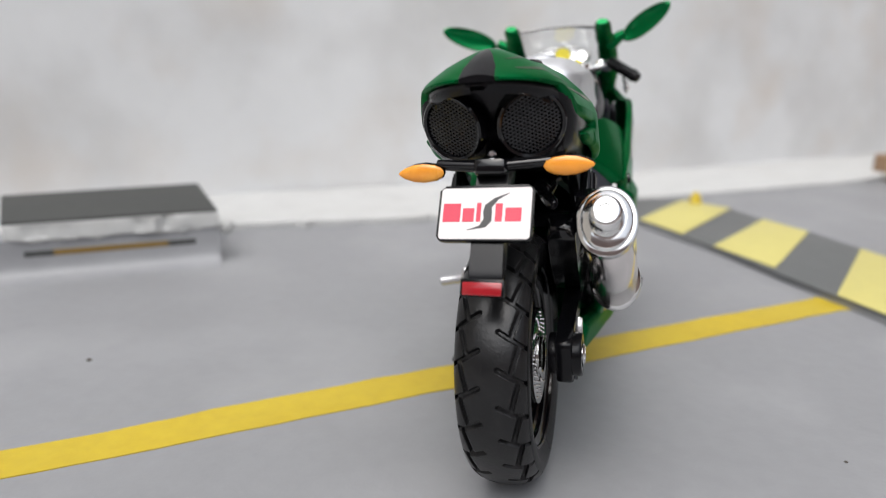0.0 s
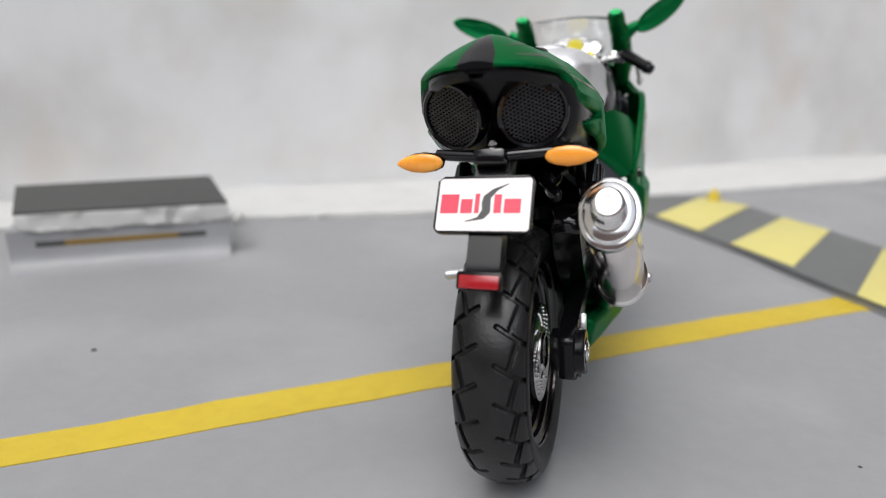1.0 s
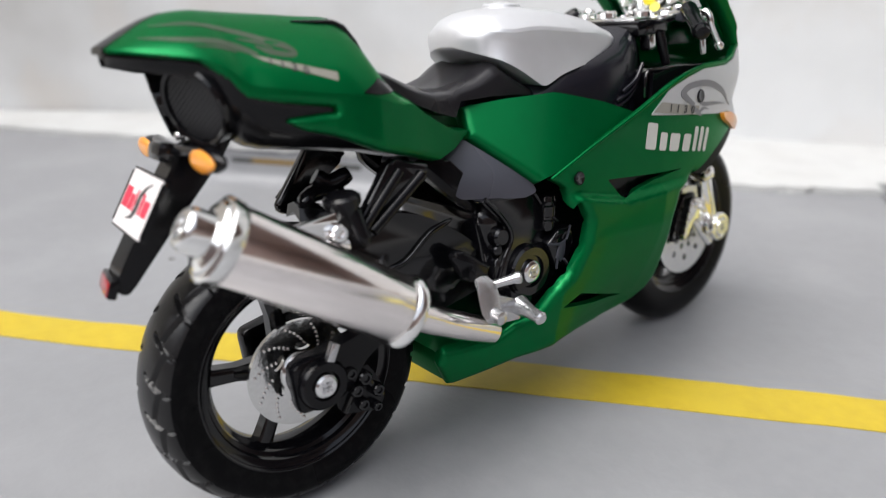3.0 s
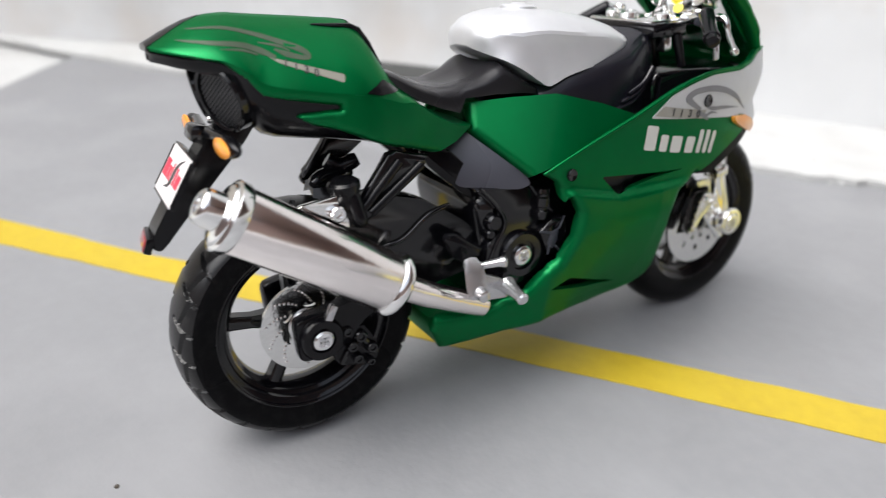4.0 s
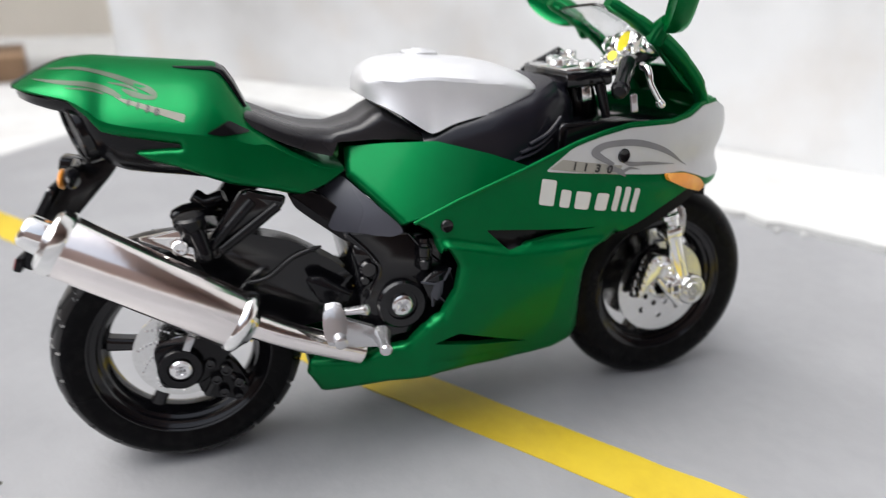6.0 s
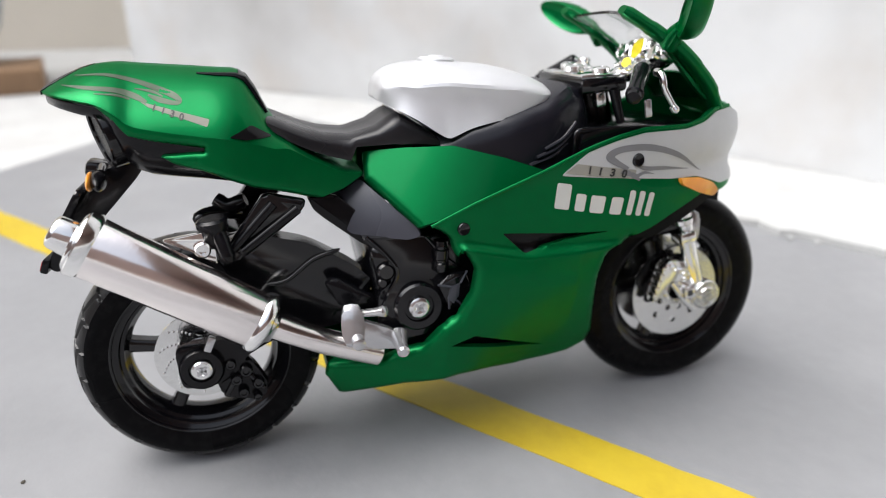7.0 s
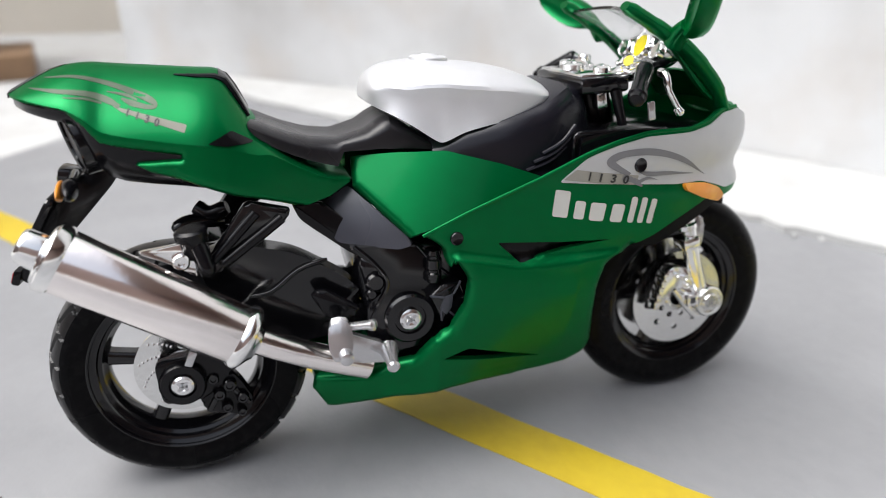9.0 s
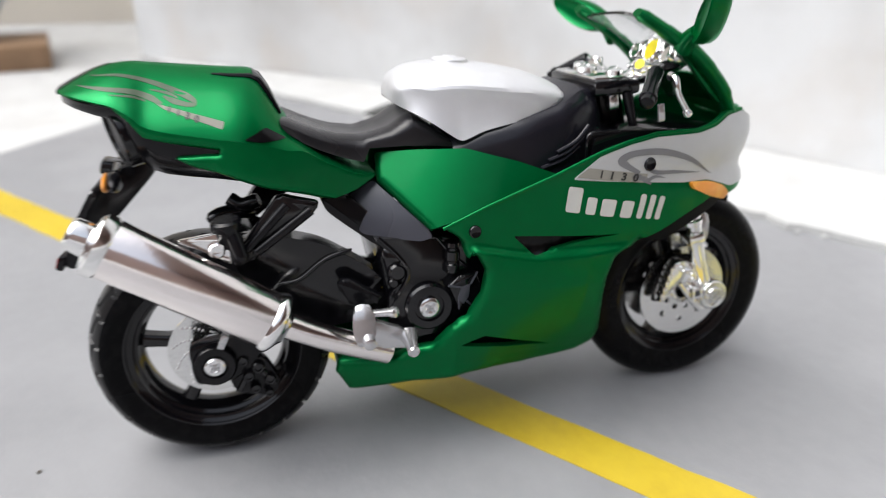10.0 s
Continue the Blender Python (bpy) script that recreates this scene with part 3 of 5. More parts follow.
# rear mudguard over the wheel
rings = []
for k in range(7):
    a = radians(52 + k * 5.0)
    r = 17.6
    c = Vector((0, -0.3 + r * math.cos(a), 16.9 + r * math.sin(a)))
    up = Vector((0, math.cos(a), math.sin(a)))
    wd = 5.0 if k < 4 else 5.0 - (k - 3) * 1.1
    rings.append([c + Vector((-wd, 0, 0)) - up * 1.2, c + Vector((-wd * 0.8, 0, 0)) + up * 0.3, c + up * 0.8, c + Vector((wd * 0.8, 0, 0)) + up * 0.3, c + Vector((wd, 0, 0)) - up * 1.2, c - up * 0.3])
part("rear_mudguard", loft(rings), GLOSSBLACK, bike)

part("chain_guard", slab(rounded([(2.0, 33.4), (8, 34.3), (14.5, 32.7), (21, 28.6), (23.6, 25.5), (19, 21.5), (12, 21.6), (7.5, 24.5), (4, 29)], 4, 2.2), 4.2, 7.8, 1.4), GLOSSBLACK, bike, "glossy black swingarm cover")
part("chain_guard_ridge", tube(bent([(7.7, 8.6, 27.4), (8.0, 11.4, 27.9), (8.0, 14.8, 30.4), (7.6, 18.5, 31.4)], 4), [0.15] + [0.35] * 11 + [0.15], 10), GLOSSBLACK, bike)
part("fender_tip", tube(bent([(5.5, 0.6, 36.0), (4.5, 2.6, 36.7), (3.5, 6.4, 36.3)], 4), [0.5] + [0.9] * 7 + [0.6], 10), GLOSSBLACK, bike)
part("mudguard_stay", tube(bent([(3.5, 3.3, 38.3), (4.0, 4.8, 37.4), (4.5, 7.0, 38.2)], 4), [0.9, 1.0, 1.0, 1.0, 1.0, 1.0, 1.0, 1.0, 0.8], 10), BLACK, bike)
# subframe tubes from the tail down to the pillion brackets
for sx in (1, -1):
    strut = part("subframe_strut", slab(rounded([(9.2, 40.0), (14.4, 38.8), (13.8, 37.4), (6.4, 31.8), (4.6, 31.6), (3.8, 32.8)], 3, 0.6), sx * 8.2, sx * 9.5, 0.5), GLOSSBLACK, bike)
    part("strut_rib", tube([(sx * 9.4, 10.2, 38.6), (sx * 9.7, 5.0, 33.2)], [0.7, 0.6], 10), BLACK, strut)
    part("strut_rib", tube([(sx * 9.4, 13.2, 37.8), (sx * 9.7, 6.2, 32.8)], [0.7, 0.65], 10), BLACK, strut)
    part("subframe_rail", slab(rounded([(14.5, 38.8), (18.5, 38.6), (24.6, 33.0), (23.8, 30.6), (21.4, 31.9), (17.0, 35.4), (15.4, 36.8)], 3, 0.6), sx * 5.8, sx * 7.2, 0.4), BLACK, bike)
bracket = part("pillion_bracket", lathe([(0, 1.2), (0.5, 1.6), (2.2, 1.7), (2.6, 1.95), (3.3, 1.95), (3.6, 1.6)], (9.6, 3.2, 33.8), (0.05, -0.12, 1), 20), BLACK, bike)
part("pillion_peg", lathe([(0, 0.9), (0.4, 1.1), (1.2, 0.9), (1.6, 1.1), (4.0, 1.0), (4.4, 1.1), (5.2, 0.9), (5.5, 0.5)], (10.2, 3.0, 37.0), (0.12, 0.28, -1), 14), BLACK, bike)

# exhaust can, pipe and hanger
ca, cb = Vector((12.6, -11.6, 36.4)), Vector((12.6, 8.3, 23.8))
ax = (cb - ca).normalized()
L = (cb - ca).length


def oval(profile, n=40):
    """Rings of an oval section along the can: (distance, half width, half height)."""
    side = Vector((1, 0, 0))
    side = (side - ax * side.dot(ax)).normalized()
    upv = side.cross(ax)
    return [[ca + ax * s + side * (a * math.cos(k * math.tau / n)) + upv * (b * math.sin(k * math.tau / n)) for k in range(n)] for s, a, b in profile]


can = part("exhaust_can", loft(oval([(0.6, 2.9, 3.6), (0.8, 3.0, 3.75), (L - 1.0, 3.0, 3.75), (L - 0.8, 2.9, 3.6)])), CAN, bike, "polished chrome can")
part("can_band", loft(oval([(-0.2, 2.9, 3.7), (0.0, 3.25, 4.05), (1.1, 3.25, 4.05), (1.5, 3.0, 3.75)])), CHROME, can)
part("can_band", loft(oval([(L - 1.7, 3.0, 3.75), (L - 1.5, 3.2, 3.95), (L - 1.2, 3.38, 4.12), (L - 0.8, 3.42, 4.16), (L - 0.4, 3.3, 4.05), (L - 0.1, 3.0, 3.7), (L + 0.2, 2.6, 3.2), (L + 0.5, 2.2, 2.7), (L + 0.9, 1.9, 2.2)])), CHROME, can)
part("end_cap", loft(oval([(0.1, 2.8, 3.6), (-0.3, 2.8, 3.55), (-0.55, 2.6, 3.2), (-0.65, 2.0, 2.4), (-0.75, 1.85, 2.15), (-2.5, 1.75, 2.0), (-2.9, 1.6, 1.8), (-3.1, 1.25, 1.4), (-3.1, 0.75, 0.85), (-2.7, 0.65, 0.75), (-2.7, 0.1, 0.1)])), CHROME, can, "stepped chrome tip", smooth=50)
part("exhaust_pipe", tube(bent([(12.3, 7.4, 24.4), (11.6, 12.5, 21.5), (10.5, 17.5, 18.9), (9.2, 22.9, 16.3)], 4), 1.75, 16, flat=0.9), CAN, bike)
hg = part("can_hanger", slab(rounded([(-3.3, 35.2), (2.0, 35.9), (3.2, 34.2), (3.1, 31.5), (0.5, 33.4)], 3, 0.6), 9.9, 10.6, 0.15), CHROME, bike)
part("hanger_bolt", lathe([(0, 1.0), (0.6, 1.0), (0.8, 0.8), (0.8, 0.45), (0.4, 0.4)], (10.6, 1.5, 33.8), (1, 0, 0), 16), CHROME, hg)


# tail: green tent-shaped shell on a black underside
TAIL = [(-15.2, 52.5, 1.9, 52.2, 51.9), (-13.4, 53.6, 4.9, 52.0, 51.7), (-10.8, 54.8, 6.9, 51.6, 51.3), (-8.6, 55.3, 8.0, 51.2, 50.8), (-6.6, 55.45, 8.8, 50.1, 48.6), (-5.2, 55.35, 9.2, 49.0, 47.2),
        (-2.5, 55.15, 9.9, 48.4, 46.6), (2.0, 54.85, 10.4, 47.7, 45.9), (2.6, 54.8, 10.5, 47.6, 43.2), (5, 54.6, 10.75, 47.3, 42.2), (7.3, 54.3, 10.55, 46.8, 41.3), (8.7, 53.0, 10.25, 46.4, 40.9),
        (10.9, 49.0, 9.75, 45.6, 40.5), (12.7, 46.8, 9.25, 45.3, 40.0), (15.5, 44.6, 8.45, 43.6, 38.8), (19.3, 42.4, 7.55, 41.8, 39.6), (22.0, 41.6, 6.85, 41.4, 41.0)]
TENT = [(0.0, 0.0), (0.14, 0.05), (0.36, 0.21), (0.6, 0.43), (0.82, 0.71), (0.95, 0.9), (1.0, 1.04)]
FLAT = [(0.0, 0.0), (0.16, 0.005), (0.38, 0.13), (0.62, 0.34), (0.82, 0.62), (0.95, 0.85), (1.0, 1.04)]


def between(rows, steps):
    """More rows on a smooth line through the given ones."""
    out = []
    for i in range(len(rows) - 1):
        p = [rows[max(0, min(len(rows) - 1, i + k))] for k in (-1, 0, 1, 2)]
        for k in range(steps):
            t = k / steps
            out.append(tuple(0.5 * (2 * b + (c - a) * t + (2 * a - 5 * b + 4 * c - d) * t * t + (3 * b - a - 3 * c + d) * t ** 3) for a, b, c, d in zip(*p)))
    return out + [rows[-1]]


TAIL = between(TAIL[:8], 3) + between(TAIL[8:], 4)


def tail_section(y, zt, w, zs, zl):
    """Half section of the shell, from the ridge down to the lower edge."""
    m = max(0.0, min(1.0, (y + 2) / 8))
    h = [((a + (c - a) * m) * w, zt - (d + (e - d) * m) * (zt - zs)) for (a, d), (c, e) in zip(TENT, FLAT)]
    z1 = h[-1][1]
    lean = -0.07
    for k in (0.35, 0.7, 1.0):
        z = z1 + (min(zl, z1 - 0.15) - z1) * k
        h.append((w - lean * (z1 - z), z))
    return h


def tail_rings(shrink=0.0, drop=0.0, lip=0.0, upto=99):
    rings = []
    for row in TAIL:
        if row[0] > upto:
            break
        h = [(max(0.0, a - shrink), z - drop) for a, z in tail_section(*row)]
        if lip:
            h[-1] = (h[-1][0] - 0.15, h[-1][1] - lip * min(1.0, 0.5 + (row[0] + 15.2) / 8))
        prof = [(-a, z) for a, z in reversed(h)] + h[1:]
        rings.append([(x, row[0] + (0.25 if lip else 0), z) for x, z in prof])
    return rings


# roof as far as the shoulders; the flanks follow as panels with the cut lower edge
roof = []
for row in TAIL:
    h = tail_section(*row)[:7]
    roof.append([(x, row[0], z) for x, z in [(-a, z) for a, z in reversed(h)] + h[1:]])
bm = loft(roof, closed=False)
bmesh.ops.recalc_face_normals(bm, faces=bm.faces)
bmesh.ops.solidify(bm, geom=list(bm.faces), thickness=0.5)
tail = part("tail_cowl", bm, GREEN, bike, "metallic green tail cowl", smooth=80)
outer, inner = tail_rings(0.6, 0.5, 0.7, -5.0), tail_rings(1.1, 0.9, 0.7, -5.0)
bm = loft([o + i[::-1] for o, i in zip(outer, inner)])
part("tail_liner", bm, BLACK, tail, "black liner under the tail edge", smooth=60)

UNDER = [(-14.0, 52.1, 2.6, 51.3), (-12.6, 52.4, 5.0, 50.9), (-10.2, 52.3, 6.6, 50.8), (-8.9, 51.9, 7.2, 45.0), (-8.3, 51.7, 8.2, 43.6), (-7.5, 51.4, 8.9, 42.7), (-6.0, 50.8, 9.3, 42.2), (-3.2, 50.0, 9.6, 41.8),
         (0, 49.5, 9.8, 41.4), (5, 48, 9.9, 40.6), (10, 45.5, 9.4, 39.4), (14, 43, 8.3, 39.0), (18, 41, 7.2, 39.6)]
rings = []
for y, zt, w, zb in UNDER:
    hgt = zt - zb
    half = [(0.55, zt), (0.97, zt - 0.2 * hgt), (1.0, zt - 0.45 * hgt), (0.93, zb + 0.24 * hgt), (0.8, zb + 0.08 * hgt), (0.55, zb), (0.15, zb + 0.06 * hgt)]
    prof = [(a * w, z) for a, z in half] + [(-a * w, z) for a, z in reversed(half)]
    rings.append([(x, y + (zt - z) * 0.30, z) for x, z in prof])
under = part("tail_underside", loft(rings), BLACK, bike, "matte black lamp housing")
for sx in (1, -1):
    o = (sx * 4.5, -8.7, 46.9)
    axis = (sx * 0.38, -1, -0.28)
    lamp = part("round_vent", lathe([(-1.2, 4.0), (0.3, 3.95), (0.5, 3.75), (0.35, 3.45), (-0.3, 3.3), (-0.5, 0.0)], o, axis, 36), GLOSSBLACK, under, "round black vent with fine mesh")
    gm = bmesh.new()
    a = Vector(axis).normalized()
    u = (Vector((1, 0, 0)) - a * a.x).normalized()
    w = a.cross(u)
    for k in range(-8, 9):
        q = k * 0.39
        hl = math.sqrt(max(0, 3.3 ** 2 - q * q))
        for d, e in ((u + w * 0.55, w), (u - w * 0.55, w)):
            d = d.normalized()
            e2 = a.cross(d)
            tube([Vector(o) + e2 * q - d * hl + a * 0.02, Vector(o) + e2 * q + d * hl + a * 0.02], 0.085, 4, gm)
    part("mesh_grille", gm, GRILLE, lamp)


def tail_row(y):
    for r0, r1 in zip(TAIL, TAIL[1:]):
        if y <= r1[0]:
            t = max(0.0, (y - r0[0]) / (r1[0] - r0[0]))
            return tuple(p + (q - p) * t for p, q in zip(r0, r1))
    return TAIL[-1]


def tail_roof(x, y):
    """Height of the shell at a distance x from its ridge."""
    h = tail_section(*tail_row(y))
    for (a, za), (b, zb) in zip(h, h[1:]):
        if a <= abs(x) <= b:
            return za + (zb - za) * (abs(x) - a) / max(b - a, 1e-6)
    return h[-1][1]


rings = []
for y, w in ((-15.3, 1.9), (-13.4, 1.7), (-12.2, 1.3), (-11.0, 0.95), (-9.8, 0.5), (-9.2, 0.12)):
    top = [(k * w, y, tail_roof(k * w, max(y, -15.2)) + 0.05) for k in (-1, -0.5, 0, 0.5, 1)]
    rings.append(top + [(w, y, top[-1][2] - 0.5), (-w, y, top[0][2] - 0.5)])
part("tail_spine", loft(rings), BLACK, tail, "black centre strip")
for sx in (1, -1):
    line = [Vector((sx * x, y, tail_roof(x, y) + 0.05)) for x, y in ((3.0, 2.5), (3.5, 5.0), (3.4, 7.0), (3.4, 8.0), (3.9, 9.0), (4.4, 10.4))]
    part("hump_edging", tube(line, [0.12, 0.3, 0.42, 0.55, 0.5, 0.3], 8), BLACK, tail, "black edging at the front of the hump")
rings = []
for y in (7.4, 8.2, 9.0, 9.8, 10.6):
    top = [(k * 3.5, y, tail_roof(k * 3.5, y) + 0.12) for k in (-1, -0.5, 0, 0.5, 1)]
    rings.append(top + [(3.5, y, top[-1][2] - 0.5), (-3.5, y, top[0][2] - 0.5)])
part("hump_pad", loft(rings), BLACK, tail, "black pad at the front of the hump")


# surface of the tail's right flank, for prints and lobes
def tail_side(y, z):
    h = tail_section(*tail_row(y))
    x = h[-1][0] if z < h[-1][1] else 0.0
    for (a, za), (b, zb) in zip(h, h[1:]):
        if zb <= z <= za:
            x = a + (b - a) * (za - z) / max(za - zb, 1e-6)
            break
    return (x, y, z)


TAIL_EDGE = [(21.8, 41.0), (19.3, 39.6), (16.0, 38.7), (12.1, 39.9), (8.4, 40.9), (3.1, 43.0), (-0.6, 44.1), (-2.2, 45.0), (-1.9, 45.3), (1.0, 45.5), (2.7, 45.6), (2.7, 46.0), (-1.2, 46.6), (-5.6, 47.2), (-6.6, 48.3), (-7.5, 49.4), (-9.1, 50.9), (-11.5, 51.4), (-13.4, 51.7), (-15.0, 51.9)]
shoulder = [(y, tail_section(*tail_row(y))[6][1]) for y in (-15.0, -14.2, -13, -12, -11, -10, -9, -8, -7, -6, -5, -4, -2, 0, 2, 4, 6, 7.3, 8, 8.7, 9.8, 10.9, 11.8, 12.7, 14, 15.5, 17.4, 19.3, 20.6, 21.8)]
for sx in (1, -1):
    part("tail_flank", shell(shoulder + TAIL_EDGE, tail_side, 0.5, 0.0, (), 0.5, sx, TAIL_EDGE[2:18], 0.8), GREEN, tail, "metallic green tail flank", smooth=70)
part("cowl_scoop", shell(rounded([(5.7, 47.1), (8.3, 48.3), (10.7, 46.8), (7.6, 46.7)], 3, 0.3), tail_side, 0.4, 0.16, cell=0.6), BLACK, tail)

# plate carrier, number plate, indicators and reflector
part("plate_hanger", slab(rounded([(-4.4, 43.4), (-9.0, 43.0), (-10.6, 41.6), (-14.6, 36.0), (-17.2, 31.8), (-17.7, 30.0), (-16.6, 29.4), (-15.3, 31.0), (-11.8, 34.9), (-6.0, 41.2)], 3, 0.6), -1.6, 2.0, 0.3), BLACK, bike)
pm = Matrix.Translation((-0.15, -13.7, 37.75)) @ Euler((radians(-31), 0, radians(-2))).to_matrix().to_4x4()


def on_plate(outline, y0, y1, bevel=0.1):
    bm = slab([(a, b) for a, b in outline], y0, y1, bevel, plane="z")
    for v in bm.verts:
        v.co = pm @ Vector((v.co.x, -v.co.z, v.co.y))
    return bm


plate = part("number_plate", on_plate(rounded([(-5.3, -3.2), (5.3, -3.2), (5.3, 3.2), (-5.3, 3.2)], 4, 0.8), -0.4, 0.25, 0.1), BLACK, bike, "black-rimmed plate")
part("plate_face", on_plate(rounded([(-5.1, -3.0), (5.1, -3.0), (5.1, 3.0), (-5.1, 3.0)], 4, 0.6), 0.2, 0.32, 0.0), PLATEWHITE, plate, "white plate face with pink-red print")
for x0, z0, x1, z1 in ((-5.3, -2.7, -5.08, 2.7), (5.08, -2.7, 5.3, 2.7), (-4.7, -3.2, 4.7, -2.98), (-4.7, 2.98, 4.7, 3.2)):
    part("plate_rim", on_plate([(x0, z0), (x1, z0), (x1, z1), (x0, z1)], 0.1, 0.45, 0.05), BLACK, plate)
# the maker's mark, kept as plain blocks and a swoosh
for x0, x1, z0, z1 in ((-4.75, -2.75, -1.0, 1.15), (-2.5, -1.2, -1.0, 0.6), (-0.95, -0.45, -1.0, 1.2), (1.15, 1.95, -1.0, 1.1), (2.25, 4.05, -1.0, 0.6)):
    part("printed_block", on_plate([(x0, z0), (x1, z0), (x1, z1), (x0, z1)], 0.32, 0.36, 0), PINKRED, plate)
sw = [(2.6, 2.3), (1.2, 1.65), (0.35, 0.8), (0.3, 0.0), (0.35, -0.8), (-0.2, -1.55), (-1.9, -1.95)]
wd = [0.05, 0.25, 0.4, 0.5, 0.45, 0.35, 0.05]
part("printed_swoosh", on_plate([(a - w, b + w * 0.3) for (a, b), w in zip(sw, wd)] + [(a + w, b - w * 0.3) for (a, b), w in reversed(list(zip(sw, wd)))], 0.32, 0.365, 0), PRINTBLACK, plate)
refl = part("reflector_mount", box((0.0, -17.75, 30.55), (4.9, 0.9, 1.9), (-20, 0, -6), 0.2), BLACK, bike)
part("reflector", box((0.0, -18.1, 30.55), (4.4, 0.5, 1.45), (-20, 0, -6), 0.15), RED, refl, "small red reflector")
part("hanger_bolt", lathe([(0, 0.5), (0.7, 0.5), (0.9, 0.3)], (0.0, -8.6, 43.7), (0, -1, 0.2), 12), SCREW, bike)
part("hanger_block", box((0.1, -10.6, 42.4), (3.6, 2.6, 1.9), (-15, 0, 0), 0.5), GLOSSBLACK, bike)
for sx in (1, -1):
    stalk = part("indicator_stalk", tube([(0.1 + sx * 1.0, -10.0, 42.5), (0.1 + sx * 6.5, -9.3, 42.8)], [0.75, 0.6], 10), GLOSSBLACK, bike)
    c = Vector((0.2 + sx * 8.4, -9.9, 42.35 if sx > 0 else 42.0))
    prof = [(-2.7, 0.15), (-2.4, 0.6), (-1.6, 0.95), (-0.3, 1.12), (0.9, 1.0), (2.0, 0.64), (2.6, 0.28), (2.8, 0.05)]
    for nm, grow, flat, dy, m, lab in (("indicator_shell", 1.06, 0.85, 0.55, BLACK, ""), ("indicator_lens", 0.98, 0.36, -0.32, ORANGE, "amber lens")):
        bm = lathe([(s, r * grow) for s, r in prof], (0, 0, 0), (sx, 0.1, 0), 20)
        for v in bm.verts:
            v.co = Vector((v.co.x, v.co.y * flat + dy, v.co.z)) + c
        part(nm, bm, m, stalk, lab)

# seat
SEAT = [(10.2, 48.9, 7.2, 47.8), (11.2, 48.7, 7.4, 47.0), (13, 47.9, 7.4, 45.8), (15, 47.1, 7.2, 44.8), (17.5, 46.4, 6.9, 43.8), (20.6, 46.1, 6.5, 42.9), (21.4, 46.2, 6.5, 44.7), (24.3, 47.1, 6.7, 44.8), (26.2, 48.3, 6.8, 44.9),
        (27.2, 48.8, 6.8, 44.8), (28.4, 48.2, 6.8, 44.8), (30.4, 46.9, 6.8, 44.7), (33, 45.1, 6.8, 44.4)]
rings = []
for y, zt, w, zb in SEAT:
    d = (zt - zb) * 0.5
    h = [(0, zt - 0.3), (0.35, zt - 0.25), (0.62, zt), (0.85, zt - min(0.35, d * 0.3)), (0.97, zt - min(1.0, d * 0.7)), (1.0, zt - min(1.6, d)), (1.0, zb)]
    prof = [(a * w, z) for a, z in h] + [(-a * w, z) for a, z in reversed(h[1:])]
    rings.append([(x, y, z) for x, z in prof])
part("seat", loft(rings), SEATBLACK, bike, "satin black dished seat")

# tank
TANK = [(24.6, 51.3, 1.6, 50.6), (24.9, 52.6, 4.0, 50.2), (25.8, 53.7, 6.4, 49.7), (27.6, 54.5, 8.2, 48.9), (29.6, 54.9, 9.2, 47.8), (31.6, 55.1, 9.7, 46.5), (33.2, 55.15, 10.0, 45.6), (34.4, 55.1, 10.2, 45.9), (36.5, 54.9, 10.3, 46.8), (40, 54.6, 10.4, 47.6), (44, 53.8, 10.2, 48.1), (46.5, 53.0, 9.6, 48.5), (48.2, 52.2, 8.4, 49.1), (49.3, 51.2, 6.2, 49.9)]
TANK_ROUND = [(0, 0), (0.35, 0.03), (0.62, 0.10), (0.8, 0.24), (0.9, 0.3), (0.97, 0.42), (1.0, 0.5), (1.0, 0.66), (0.97, 0.83), (0.93, 1)]
TANK_CREASED = [(0, 0), (0.40, 0.02), (0.66, 0.10), (0.72, 0.14), (0.94, 0.36), (0.96, 0.42), (0.945, 0.52), (0.95, 0.60), (0.985, 0.82), (1.04, 1)]
rings = []
for y, zt, w, zb in between(TANK, 3):
    hh = zt - zb
    # a chamfered shoulder with a scooped flank below it, fading out at both ends
    k = max(0.0, min(1.0, (y - 25.8) / 1.4)) * max(0.0, min(1.0, (47.5 - y) / 9.0))
    hu = min(hh, 7.0) * 0.42
    h = []
    for (a, b), (c, d) in zip(TANK_ROUND, TANK_CREASED):
        q = b + (d - b) * k
        h.append((a + (c - a) * k, zt - (q / 0.42 * hu if q < 0.42 else hu + (q - 0.42) / 0.58 * (hh - hu))))
    prof = [(a * w * 0.8, z) for a, z in h] + [(-a * w * 0.8, z) for a, z in reversed(h[1:])]
    rings.append([(x, y, z) for x, z in prof])
tank = part("fuel_tank", loft(rings), SILVER, bike, "silver painted tank", smooth=26)
part("filler_cap", lathe([(0, 2.6), (0.5, 2.5), (0.7, 2.2), (0.7, 1.2), (0.95, 0.9), (0.95, 0.1)], (0, 33.8, 54.8), (0, 0.03, 1), 28), SILVER, tank, "round filler cap")

